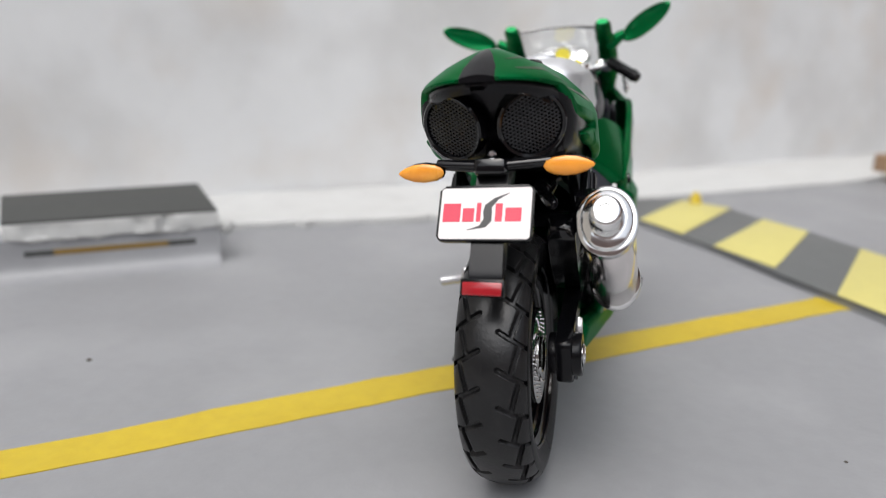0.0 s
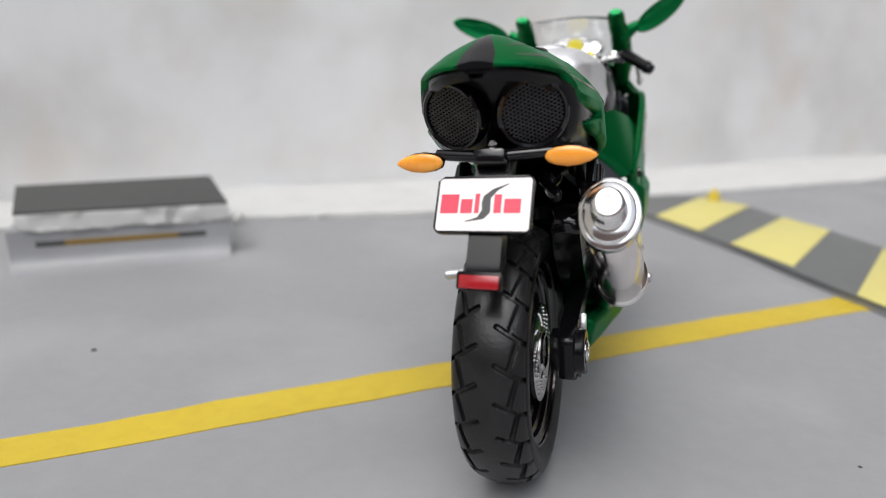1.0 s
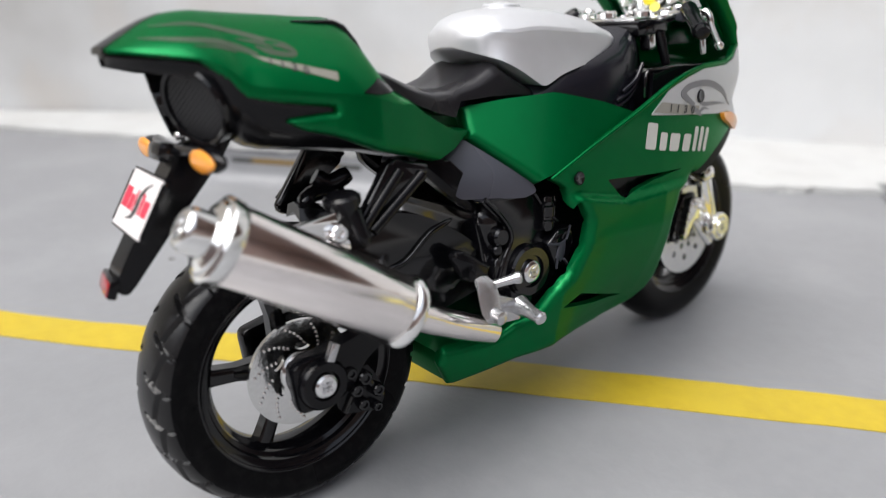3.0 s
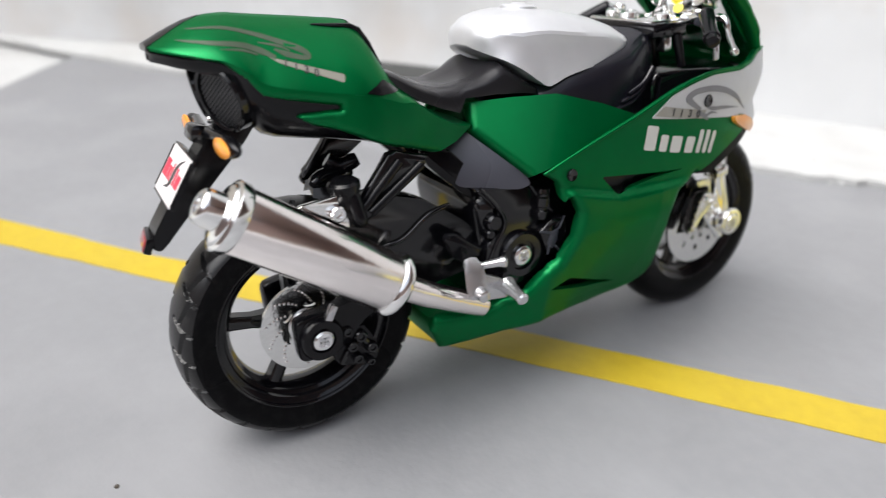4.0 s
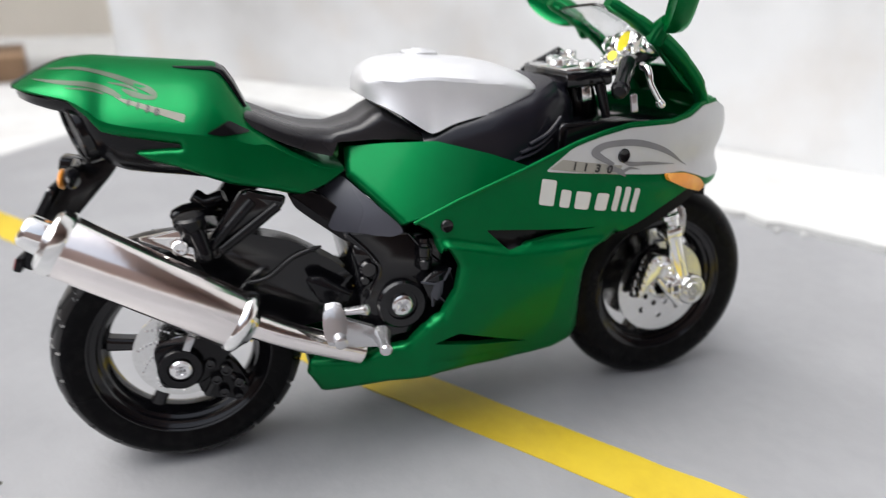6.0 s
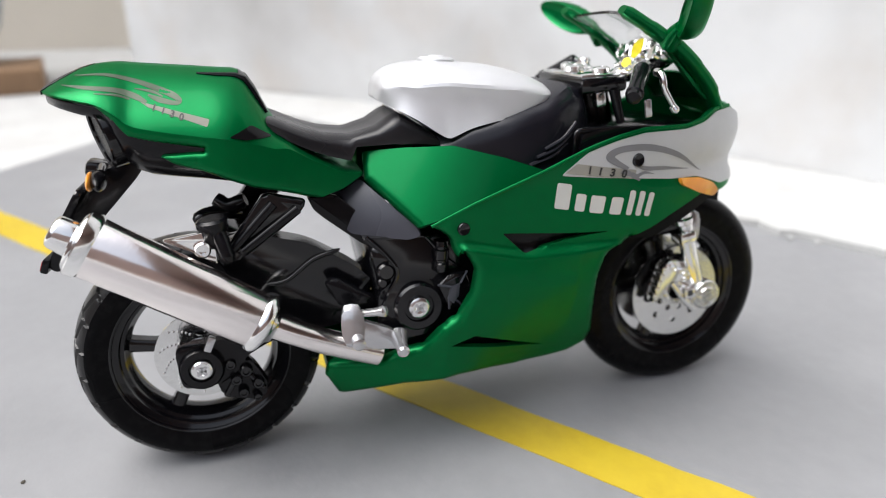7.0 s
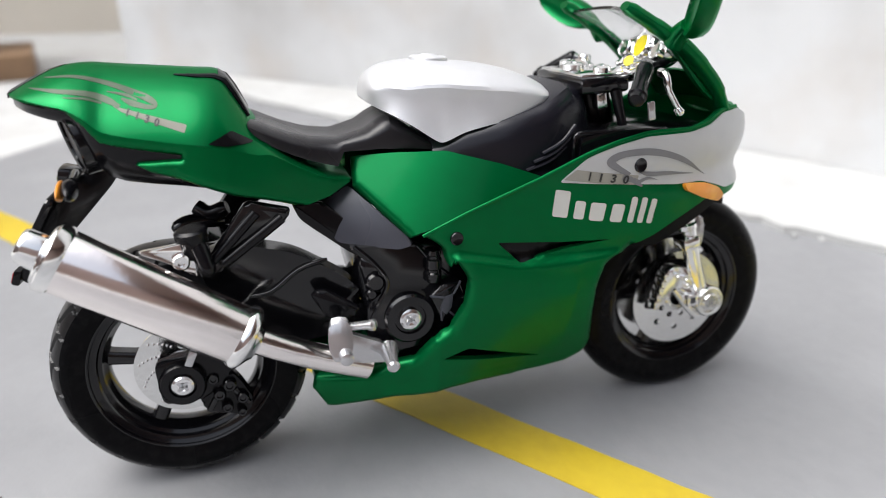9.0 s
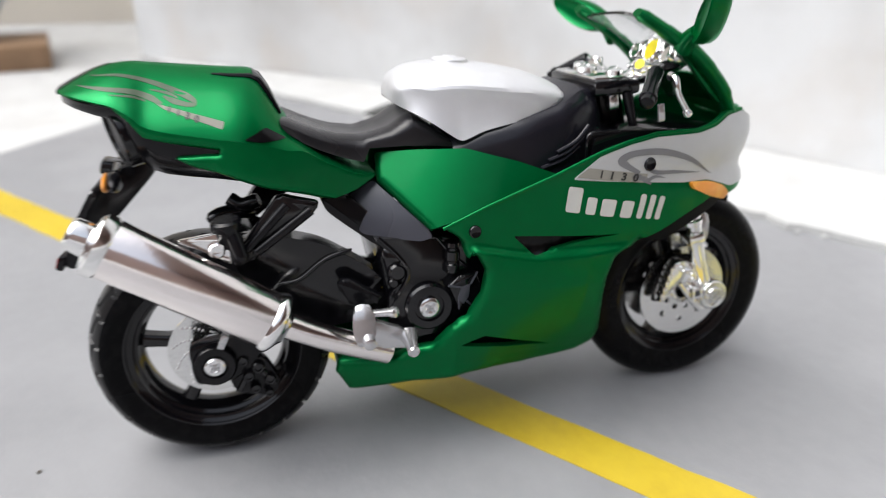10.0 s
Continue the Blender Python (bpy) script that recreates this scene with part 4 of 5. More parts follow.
# black cover between tank and fairing
COVER = [(32.4, 45.6, 9.6, 41.5), (36.5, 47.6, 10.6, 40.8), (41.7, 48.6, 11.2, 40.2), (47.0, 50.2, 11.0, 39.8), (50.5, 52.2, 9.8, 41), (53.0, 51.7, 8.6, 42.5), (54.6, 49.2, 7.6, 43.5)]
rings = []
for y, zt, w, zb in COVER:
    h = [(0, zt), (0.6, zt), (0.86, zt - 0.5), (0.97, zt - 1.8), (1.0, zt - 3.5), (1.05, zb)]
    prof = [(a * (w - 1.5), z) for a, z in h] + [(-a * (w - 1.5), z) for a, z in reversed(h[1:])]
    rings.append([(x, y, z) for x, z in prof])
cover = part("tank_cover", loft(rings), COVERBLACK, bike, "black plastic cover round the tank")
for sx in (1, -1):
    for a, b in (((44.2, 41.7), (49.7, 44.4)), ((45.2, 42.7), (50.3, 45.7)), ((46.4, 43.8), (50.9, 47.2))):
        mid = ((a[0] + b[0]) / 2 + 0.3, (a[1] + b[1]) / 2 - 0.3)
        part("cover_rib", tube(bent([(sx * 9.95, *a), (sx * 10.0, *mid), (sx * 9.6, *b)], 4), 0.3, 8), COVERBLACK, cover)

# green side panel and charcoal panel beneath it, both sides
def panel_face(y, z):
    """The panel slants outwards, going ahead and down, until it meets the fairing."""
    p, q = 7.4 + 0.606 * (y - 22) - 0.59 * (z - 40.7), 13.8 + (40 - z) * 0.3
    return (0.5 * (p + q) - 0.5 * math.sqrt((p - q) ** 2 + 18.0), y, z)


for sx in (1, -1):
    part("side_panel", shell(rounded([(22.0, 43.8), (21.9, 40.5), (27.9, 35.0), (31.0, 36.0), (44.3, 40.6), (46.2, 41.2), (40.0, 43.3), (33.4, 44.9), (27.4, 44.5)], 3, 0.5),
              panel_face, 1.4, 0.0, (), 0.6, sx, [(22.0, 43.6), (21.9, 40.5), (27.9, 35.0)], 1.2), GREEN, bike, "metallic green side panel", smooth=60)
    part("charcoal_panel", shell(rounded([(17.0, 37.2), (21.8, 40.3), (28.2, 34.6), (28.6, 33.6), (27.1, 33.0), (20.0, 33.4)], 3, 0.5),
                                 lambda y, z: (7.1 + 0.52 * (y - 19.4) - 0.37 * (z - 34.9) - 0.035 * (z - 36.4) ** 2 - 0.012 * (y - 23) ** 2, y, z), 1.2, 0.0, side=sx), CHARCOAL, bike, "dark charcoal plastic panel")

# engine block and gearbox covers
eng = part("engine_block", box((0, 34, 25), (18.4, 22, 19), (12, 0, 0), 2.5, segments=3), GLOSSBLACK, bike)
part("engine_cover", slab(rounded([(20.9, 33.4), (25.0, 29.7), (25.3, 27.2), (23.1, 25.5), (22.9, 20.8), (25.4, 18.4), (29.5, 18.8), (33.2, 20.8), (35.2, 25.3), (33.5, 29.8), (30.1, 33.0)], 3, 0.6), 8.2, 10.0, 0.35), GLOSSBLACK, bike)
ring = part("clutch_cover", lathe([(-1, 3.4), (0.6, 3.4), (0.9, 3.1), (0.9, 2.1), (0.5, 2.0)], (10.0, 28.5, 23.2), (1, 0, 0), 32), GLOSSBLACK, eng)
screw((10.5, 28.5, 23.2), 1.45, parent=ring)
nut = part("square_housing", slab(rounded([(31.0, 26.3), (32.6, 27.7), (35.1, 28.0), (35.6, 25.7), (34.6, 22.9), (32.6, 22.7)], 2, 0.2), 9.6, 11.3, 0.35), GLOSSBLACK, eng)
part("square_socket", slab([(32.3, 24.3), (32.8, 26.0), (34.1, 26.4), (33.9, 24.5), (33.2, 23.5)], 11.1, 11.5, 0.12), CHARCOAL, nut)
for a, b in (((31.0, 26.3), (32.8, 26.0)), ((35.1, 28.0), (34.1, 26.4)), ((34.6, 22.9), (33.6, 23.9)), ((32.6, 22.7), (32.5, 24.2))):
    part("housing_rib", tube([(11.2, *a), (11.5, *b)], 0.16, 6), CHARCOAL, nut)
part("engine_boss", lathe([(0, 1.2), (1.2, 1.2), (1.5, 0.9)], (8.8, 24.2, 28.3), (1, 0, 0.1), 16), GLOSSBLACK, eng)
part("engine_boss", lathe([(0, 0.7), (1.1, 0.7), (1.3, 0.5)], (8.8, 23.7, 26.7), (1, 0, 0.1), 14), GLOSSBLACK, eng)
part("coil", lathe([(0, 0.8), (0.3, 1.05), (1.3, 1.05), (1.5, 0.85), (1.8, 0.85), (2.0, 1.05), (3.2, 1.05), (3.4, 0.85), (3.7, 0.85), (3.9, 1.0), (4.5, 0.9)], (10.2, 31.7, 27.9), (0.05, 0, 1), 16), GLOSSBLACK, eng)
part("cover_edge", tube(bent([(10.1, 21.6, 33.6), (10.2, 24.3, 30.8), (10.2, 25.7, 28.2), (10.1, 24.3, 25.2), (10.0, 23.2, 22.5)], 4), 0.28, 8), GLOSSBLACK, eng)
part("cover_edge", tube(bent([(10.1, 29.6, 33.0), (10.2, 31.6, 30.6), (10.2, 33.8, 28.6)], 4), 0.25, 8), GLOSSBLACK, eng)
part("brake_pedal", slab(rounded([(15.8, 27.9), (17.3, 28.5), (22.3, 25.4), (20.8, 24.0), (17.9, 24.2)], 3, 0.7), 9.4, 10.6, 0.5), BLACK, bike)
# foot rests
for sx in (1, -1):
    br = part("footrest_bracket", slab(rounded([(20.2, 22.9), (24.4, 21.0), (25.6, 19.6), (25.2, 18.0), (21.2, 18.6), (19.6, 20.6)], 3, 0.5), sx * 11.0, sx * 12.2, 0.25), ALLOY, bike, "grey metal footrest bracket")
    part("footrest", lathe([(0, 1.35), (0.5, 1.2), (2.2, 0.85), (3.4, 0.8), (4.0 + 1.3 * (sx < 0), 0.85), (4.3 + 1.3 * (sx < 0), 0.6)], (sx * 11.8, 25.3, 19.8), (sx, -0.05, -0.12), 14), ALLOY, br)
    if sx > 0:
        part("heel_guard", loft([[(13 + dx, 19.0 + (c * w), z + s * 0.5) for c, s in ((-1, 0), (-0.8, 0.6), (0, 1), (0.8, 0.6), (1, 0), (0.8, -0.6), (0, -1), (-0.8, -0.6))] for dx, w, z in ((-0.9, 1.1, 24.8), (0.0, 1.4, 24.2), (0.5, 1.55, 22.8), (0.8, 1.45, 21.4), (1.2, 1.1, 20.5))]), ALLOY, br)
        part("footrest_knob", lathe([(0, 0.95), (1.0, 0.9), (1.9, 0.85), (2.1, 0.5)], (13.2, 19.4, 20.9), (1, 0.05, -0.1), 14), ALLOY, br)
        part("toe_peg", tube([(12.2, 20.4, 23.8), (14.2, 22.9, 24.7)], [0.5, 0.62], 12), ALLOY, br)
        part("toe_peg_end", lathe([(0, 0.75), (0.6, 0.75), (0.8, 0.5)], (14.0, 22.6, 24.6), (0.7, 0.7, 0.2), 12), ALLOY, br)


# fairing surface: bulged flanks that close to a rounded nose
def fair(u, v):
    """u runs ahead along the flank and then round the nose, v is the height."""
    s = max(0.0, min(1.0, (v - 6) / 30.0))
    half = 11.7 + 2.0 * (s * s * (3 - 2 * s)) + 0.03 * max(0.0, min(18.0, u - 32))
    if v > 40:
        half -= (v - 40) * 0.03
    if u < 32:
        half -= (32 - u) * 0.24
        if v < 16:
            half -= (16 - v) ** 2 * 0.0025 * (32 - u)
    if v < 28:
        e = max(0.0, min(1.0, (u - 28) / 20))
        half -= (28 - v) ** 2 * 0.016 * e * e * (3 - 2 * e)
    crease = 33.0 - max(0.0, min(1.0, (u - 34) / 8)) * 1.7 + max(0.0, u - 42) * 0.03
    d = max(0.0, min(1.0, (crease - v) / 1.1))
    half += 1.15 * d * d * (3 - 2 * d) * max(0.0, min(1.0, (v - 14) / 12)) * max(0.0, min(1.0, (60 - u) / 10))
    if u <= 52:
        return (half, u, v)
    a = min((u - 52) / 36.0, 1.0) * math.pi / 2
    bump = 0.7 * math.exp(-((v - 45.0) / 2.6) ** 2) - 0.5 * math.exp(-((v - 40.4) / 1.3) ** 2) + 0.5 * math.exp(-((v - 37.6) / 1.6) ** 2)
    return ((half + 0.6 * bump * math.sin(a)) * math.cos(a) ** 0.85 if a < math.pi / 2 else 0.0, 52 + (28.75 + bump) * math.sin(a), v)


SKIRT = rounded([(29.5, 35.0), (35.2, 37.9), (44.4, 41.6), (50.5, 44.3), (54.4, 45.8), (57.5, 46.6), (63.5, 46.7), (66.6, 47.4), (69.2, 48.6), (73.5, 48.9), (80.0, 46.5), (88.0, 46.2), (88.0, 36.0), (77, 36.6), (71.5, 36.2),
                 (68.3, 36.8), (62.7, 34.3), (59.7, 32.7), (56.9, 31.6), (54.0, 29.6), (53.2, 26.1), (53.6, 21.3), (54.5, 16.2), (54.2, 13.9), (52.2, 12.2), (48, 11.3), (43.6, 10.9), (38.5, 11.6), (34.1, 11.9), (26.4, 11.3), (18.4, 9.3), (17.4, 9.4), (15.5, 13.0), (16.0, 14.9),
                 (20.5, 15.0), (23.1, 15.2), (25.6, 16.7), (28.8, 17.5), (31.2, 20.5), (33.4, 21.8), (35.0, 25.4), (35.4, 29.0), (34.0, 31.4), (31.4, 33.9)], 3, 0.6)
SKIRT_CURL = [(56.9, 31.6), (54.0, 29.6), (53.2, 26.1), (53.6, 21.3), (54.5, 16.2), (54.2, 13.9), (52.2, 12.2), (48, 11.3), (43.6, 10.9), (38.5, 11.6), (34.1, 11.9), (26.4, 11.3), (18.4, 9.3), (17.4, 9.4), (15.5, 13.0), (16.0, 14.9),
              (20.5, 15.0), (23.1, 15.2), (25.6, 16.7), (28.8, 17.5), (31.2, 20.5), (33.4, 21.8), (35.0, 25.4), (35.4, 29.0), (34.0, 31.4), (31.4, 33.9), (29.5, 35.0)]
SLOT = rounded([(39.0, 33.7), (48.2, 33.1), (54.3, 32.9), (48.3, 32.2), (42.1, 30.8)], 2, 0.4)
SLOT_LOW = rounded([(32.5, 17.6), (36.0, 18.8), (47.5, 14.9), (39.7, 16.0)], 2, 0.3)
for sx in (1, -1):
    fairing = part("fairing", shell(SKIRT, fair, 0.8, 0.0, (SLOT, SLOT_LOW), 0.55, sx, SKIRT_CURL, 1.1), GREEN, bike, "metallic green side fairing", smooth=60)
    part("intake_liner", shell(rounded([(36.9, 35.2), (47.9, 34.6), (58.0, 33.9), (57.9, 31.9), (48.4, 30.2), (40.3, 28.8)], 2, 0.4), fair, 0.4, -1.5, (), 1.5, sx), BLACK, fairing)
    part("intake_liner", shell(rounded([(31.0, 17.2), (35.6, 20.0), (49.2, 14.9), (40.0, 14.9)], 2, 0.3), fair, 0.4, -1.4, (), 2.0, sx), BLACK, fairing)
    edge = [fair(u, v) for u, v in ((29.6, 35.1), (35.2, 37.9), (44.4, 41.6), (50.5, 44.3), (54.4, 45.8), (57.5, 46.6), (63.5, 46.7), (66.6, 47.4), (69.2, 48.6), (73.5, 48.8))]
    part("fairing_edge", tube([Vector((sx * x, y, z)) for x, y, z in edge], 0.24, 8), GREEN, fairing)
    part("nose_panel", shell(rounded([(46.9, 41.0), (50.5, 43.8), (54.4, 45.3), (57.5, 46.1), (63.5, 46.2), (66.8, 46.9), (69.6, 48.2), (73.8, 48.5), (79.0, 47.2), (88.0, 45.9), (88.0, 36.6), (78.0, 37.6), (72.0, 37.6), (66.5, 39.3), (62.2, 39.4), (56.2, 40.1)], 3, 0.5),
                             fair, 0.3, 0.16, (), 1.8, sx), NOSE, fairing, "pale silver nose panel")
    part("front_indicator", shell(rounded([(63.2, 39.4), (66.4, 39.1), (69.3, 38.1), (71.4, 36.7), (70.2, 36.0), (66.3, 37.1), (63.4, 38.4)], 3, 0.6), fair, 0.8, 0.6, (), 0.9, sx), ORANGE, bike, "amber front indicator")
    part("dark_chin", shell(rounded([(71.0, 36.2), (68.3, 36.9), (62.7, 34.4), (59.7, 32.8), (56.8, 31.6), (60.0, 31.2), (64.2, 33.0), (70.0, 35.4)], 2, 0.3), fair, 0.5, -0.05, (), 1.2, sx), MATTBLACK, fairing)
    for (u, v, r) in ((56.9, 42.5, 0.95), (33.7, 34.7, 0.85)):
        c = Vector(fair(u, v))
        c.x *= sx
        part("fairing_screw", lathe([(-0.3, r), (0.25, r), (0.38, r * 0.85), (0.3, 0.1)], c, (sx, 0.12, 0.1), 24), GLOSSBLACK, fairing)

# belly pan closing the skirt underneath
rings = []
for y, z in ((16.2, 13.0), (18.0, 9.7), (26.4, 11.6), (34.1, 12.2), (43.6, 11.2), (51.0, 12.3), (53.0, 14.2)):
    w = fair(y, z + 0.6)[0] - 0.7
    rings.append([(-w, y, z + 1.2), (-w * 0.96, y, z + 0.2), (-w * 0.7, y, z), (w * 0.7, y, z), (w * 0.96, y, z + 0.2), (w, y, z + 1.2), (w * 0.8, y, z + 1.6), (-w * 0.8, y, z + 1.6)])
part("belly_pan", loft(rings), GREEN, bike, "metallic green belly pan")
part("radiator", box((0, 51.5, 25), (17, 3, 18), (-8, 0, 0), 0.6), BLACK, bike)
part("inner_block", box((0, 46, 34), (19, 14, 14), (0, 0, 0), 1.5), BLACK, bike)


# prints on the flanks
def print_text(name, body, size, place, u, v, du, dv, material, parent, lift=0.2, spread=1.0):
    """Flat lettering laid on a surface; du, dv give the direction of its base line."""
    cu = bpy.data.curves.new(name, 'FONT')
    cu.body, cu.size, cu.space_character = body, size, spread
    cu.offset = 0.035 * size
    tmp = bpy.data.objects.new(name, cu)
    scene.collection.objects.link(tmp)
    me = bpy.data.meshes.new_from_object(tmp.evaluated_get(bpy.context.evaluated_depsgraph_get()))
    bpy.data.objects.remove(tmp)
    bm = bmesh.new()
    bm.from_mesh(me)
    bpy.data.meshes.remove(me)
    bmesh.ops.triangulate(bm, faces=bm.faces)
    for _ in range(2):
        bmesh.ops.subdivide_edges(bm, edges=[e for e in bm.edges if e.calc_length() > 0.8], cuts=1)
        bmesh.ops.triangulate(bm, faces=bm.faces)
    n = math.hypot(du, dv)
    du, dv = du / n, dv / n
    for w in bm.verts:
        a, b = w.co.x, w.co.y
        p = Vector(place(u + a * du - b * dv, v + a * dv + b * du))
        w.co = p + Vector((lift, 0, 0.25 * lift))
    return part(name, bm, material, parent)


def print_patch(name, outline, place, material, parent, lift=0.10, soft=0.15, cell=1.0):
    return part(name, shell(rounded(outline, 2, soft), place, 0.05, lift, (), cell), material, parent)


right_fairing = [o for o in bike.children if o.name.startswith("fairing")][0]
print_text("model_number", "1130", 1.4, fair, 50.4, 41.1, 5.6, -0.95, PRINTBLACK, right_fairing, 0.36, 2.15)
print_patch("number_band", [(47.4, 41.3), (49.1, 42.5), (56.9, 41.2), (56.5, 40.0)], fair, DECALTAN, right_fairing, 0.24)


def swoosh(name, pts, widths, place, material, parent, lift=0.24, steps=6):
    """A tapered curved stroke on a surface."""
    path = bent([(a, b, 0) for a, b in pts], steps)
    left, rightside = [], []
    for i, p in enumerate(path):
        d = (path[min(i + 1, len(path) - 1)] - path[max(i - 1, 0)]).normalized()
        f = i / (len(path) - 1) * (len(widths) - 1)
        k = min(int(f), len(widths) - 2)
        w = widths[k] + (widths[k + 1] - widths[k]) * (f - k)
        nrm = Vector((-d.y, d.x, 0)) * w
        left.append(((p + nrm).x, (p + nrm).y))
        rightside.append(((p - nrm).x, (p - nrm).y))
    return part(name, shell(left + rightside[::-1], place, 0.05, lift, (), 1.2), material, parent)


swoosh("grey_swoosh", [(55.7, 41.4), (54.0, 42.5), (53.4, 43.3), (54.8, 44.1), (58.3, 44.1), (62.4, 42.8), (67.4, 40.1)], [0.25, 0.4, 0.5, 0.42, 0.45, 0.35, 0.03], fair, DECALGREY, right_fairing)
swoosh("grey_swoosh", [(56.2, 42.1), (58.0, 41.3), (60.9, 41.1), (65.0, 40.6)], [0.03, 0.3, 0.25, 0.03], fair, DECALGREY, right_fairing)
swoosh("grey_swoosh", [(55.0, 41.2), (56.6, 40.4), (57.4, 39.7)], [0.35, 0.4, 0.1], fair, DECALGREY, right_fairing)
swoosh("grey_swoosh", [(56.8, 40.2), (58.0, 40.7), (59.4, 40.4)], [0.25, 0.2, 0.03], fair, DECALGREY, right_fairing)

# the maker's name, kept as seven plain blocks of its letters' sizes
BLOCKS = [(0.1, 2.0, 3.5), (2.75, 4.05, 2.4), (4.75, 6.4, 2.4), (7.1, 8.4, 2.4), (9.05, 9.7, 3.5), (10.2, 10.85, 3.5), (11.35, 12.0, 3.4)]
for a, b, h in BLOCKS:
    def at(s, q):
        return (46.0 + s * 1.095 + q * 0.06, 36.7 - s * 0.19 + q * 0.99)
    print_patch("printed_block", [at(a, 0), at(b, 0), at(b + 0.12, h), at(a + 0.12, h)], fair, OFFWHITE, right_fairing, 0.09, 0.3)

# prints on the tail
print_patch("tail_band", [(-3.9, 51.2), (3.7, 49.2), (3.4, 48.4), (-3.0, 50.6)], tail_side, DECALBAND, tail, 0.03)
print_text("model_number", "1130", 1.0, tail_side, -2.7, 50.35, 5.0, -1.75, PRINTBLACK, tail, 0.09, 2.1)
swoosh("tail_swoosh", [(-11.2, 54.0), (-7.8, 54.1), (-4.6, 53.4), (-2.2, 52.6), (-0.2, 51.8), (0.5, 51.2), (-0.2, 51.0), (-1.9, 51.4), (-3.0, 51.9)], [0.04, 0.14, 0.22, 0.28, 0.34, 0.24, 0.22, 0.3, 0.1], tail_side, DECAL, tail, 0.03)
swoosh("tail_swoosh", [(-12.6, 53.0), (-9.9, 52.8), (-6.7, 52.5), (-4.5, 51.8), (-3.2, 51.1)], [0.04, 0.18, 0.26, 0.32, 0.2], tail_side, DECAL, tail, 0.03)
swoosh("tail_swoosh", [(-8.8, 52.2), (-6.6, 52.0), (-5.0, 51.5)], [0.03, 0.12, 0.1], tail_side, DECAL, tail, 0.03)
swoosh("tail_swoosh", [(-4.5, 52.6), (-2.5, 52.2), (-1.4, 51.7)], [0.04, 0.16, 0.08], tail_side, DECAL, tail, 0.03)

# windscreen frame, screen and mirrors
for sx in (1, -1):
    arm = part("screen_frame", tube(bent([(sx * 8.8, 57.0, 61.8), (sx * 8.9, 60.2, 60.1), (sx * 9.1, 62.6, 58.7), (sx * 9.3, 65.6, 56.8), (sx * 9.4, 68.9, 54.0), (sx * 9.3, 71.4, 51.3), (sx * 9.0, 73.0, 48.6)], 4),
                                    [0.6] + [0.85] * 5 + [0.95] * 5 + [1.05] * 5 + [0.95] * 5 + [0.8] * 4, 12, flat=1.8), GREEN, bike, "metallic green windscreen frame")
    part("screen_frame_web", slab(rounded([(63.5, 57.6), (66.0, 56.4), (70.4, 52.6), (72.2, 50.0), (71.6, 49.4), (69.0, 51.6), (66.0, 54.9)], 2, 0.5), sx * 8.0, sx * 9.0, 0.3), GREEN, arm)
    st = part("mirror_stalk", tube(bent([(sx * 9.6, 64.2, 57.4), (sx * 11.2, 63.8, 58.7), (sx * 12.8, 63.6, 59.6)], 3), [1.5, 1.4, 1.3, 1.2, 1.1, 1.0, 0.9], 10), GREEN, bike)
    # leaf-shaped mirror housing with a shallow dished face looking back
    rings = []
    leaf = []
    tilt = radians(33 if sx > 0 else 22)
    for k in range(24):
        a = k * math.tau / 24
        c, s = math.cos(a), math.sin(a)
        leaf.append((c * 5.4, s * 2.0 * (1 - 0.10 * c)))
    for dy, f in ((2.5, 0.55), (2.3, 0.8), (1.7, 0.94), (0.6, 1.0), (-0.5, 0.98), (-0.75, 0.9), (-0.45, 0.78), (-0.25, 0.3)):
        ring = []
        for a, b in leaf:
            a, b = a * f, b * f
            x, z = a * math.cos(tilt) - b * math.sin(tilt), a * math.sin(tilt) + b * math.cos(tilt)
            ring.append((sx * ((16.8 if sx > 0 else 18.4) + x), 62.0 + dy - (x) * 0.45, (61.4 if sx > 0 else 60.9) + z))
        rings.append(ring)
    part("mirror", loft(rings), GREEN, st, "green leaf-shaped mirror")
rings = []
for k in range(7):
    f = k / 6
    y, z = 58.0 + 16.0 * f, 61.0 - 9.0 * f - 3.4 * f * f + 1.0 * math.sin(math.pi * f)
    rings.append([(x * 7.6, y + 1.8 * (1 - x * x), z + 0.7 * (1 - x * x)) for x in (-1, -0.75, -0.5, -0.25, 0, 0.25, 0.5, 0.75, 1)])
bm = loft(rings, closed=False)
bmesh.ops.recalc_face_normals(bm, faces=bm.faces)
bmesh.ops.solidify(bm, geom=list(bm.faces), thickness=0.45)
screen = part("windscreen", bm, GLASS, bike, "clear curved plastic windscreen")
# green cowl closing the nose under the screen
rings = []
for x in (-1, -0.8, -0.6, -0.4, -0.2, 0, 0.2, 0.4, 0.6, 0.8, 1):
    ring = []
    for f in (0.8, 0.9, 1.0):
        ring.append((x * (8.2 + 0.8 * (f - 0.8) * 5), 58.0 + 16.0 * f + 1.8 * (1 - x * x), 61.1 - 9.0 * f - 3.4 * f * f + 1.0 * math.sin(math.pi * f) + 0.7 * (1 - x * x) + 0.3))
    e = fair(88 - 16 * abs(x), 48.6 - 2.4 * (1 - abs(x)))
    q = Vector((math.copysign(e[0], x), e[1] - 0.3, e[2] - 0.2))
    ring += [Vector(ring[-1]).lerp(q, 0.5) + Vector((0, 0.3, 0.4)), q]
    rings.append(ring)
bm = loft(rings, closed=False)
bmesh.ops.recalc_face_normals(bm, faces=bm.faces)
bmesh.ops.solidify(bm, geom=list(bm.faces), thickness=0.5)
part("nose_cowl", bm, GREEN, bike, "metallic green nose cowl", smooth=60)

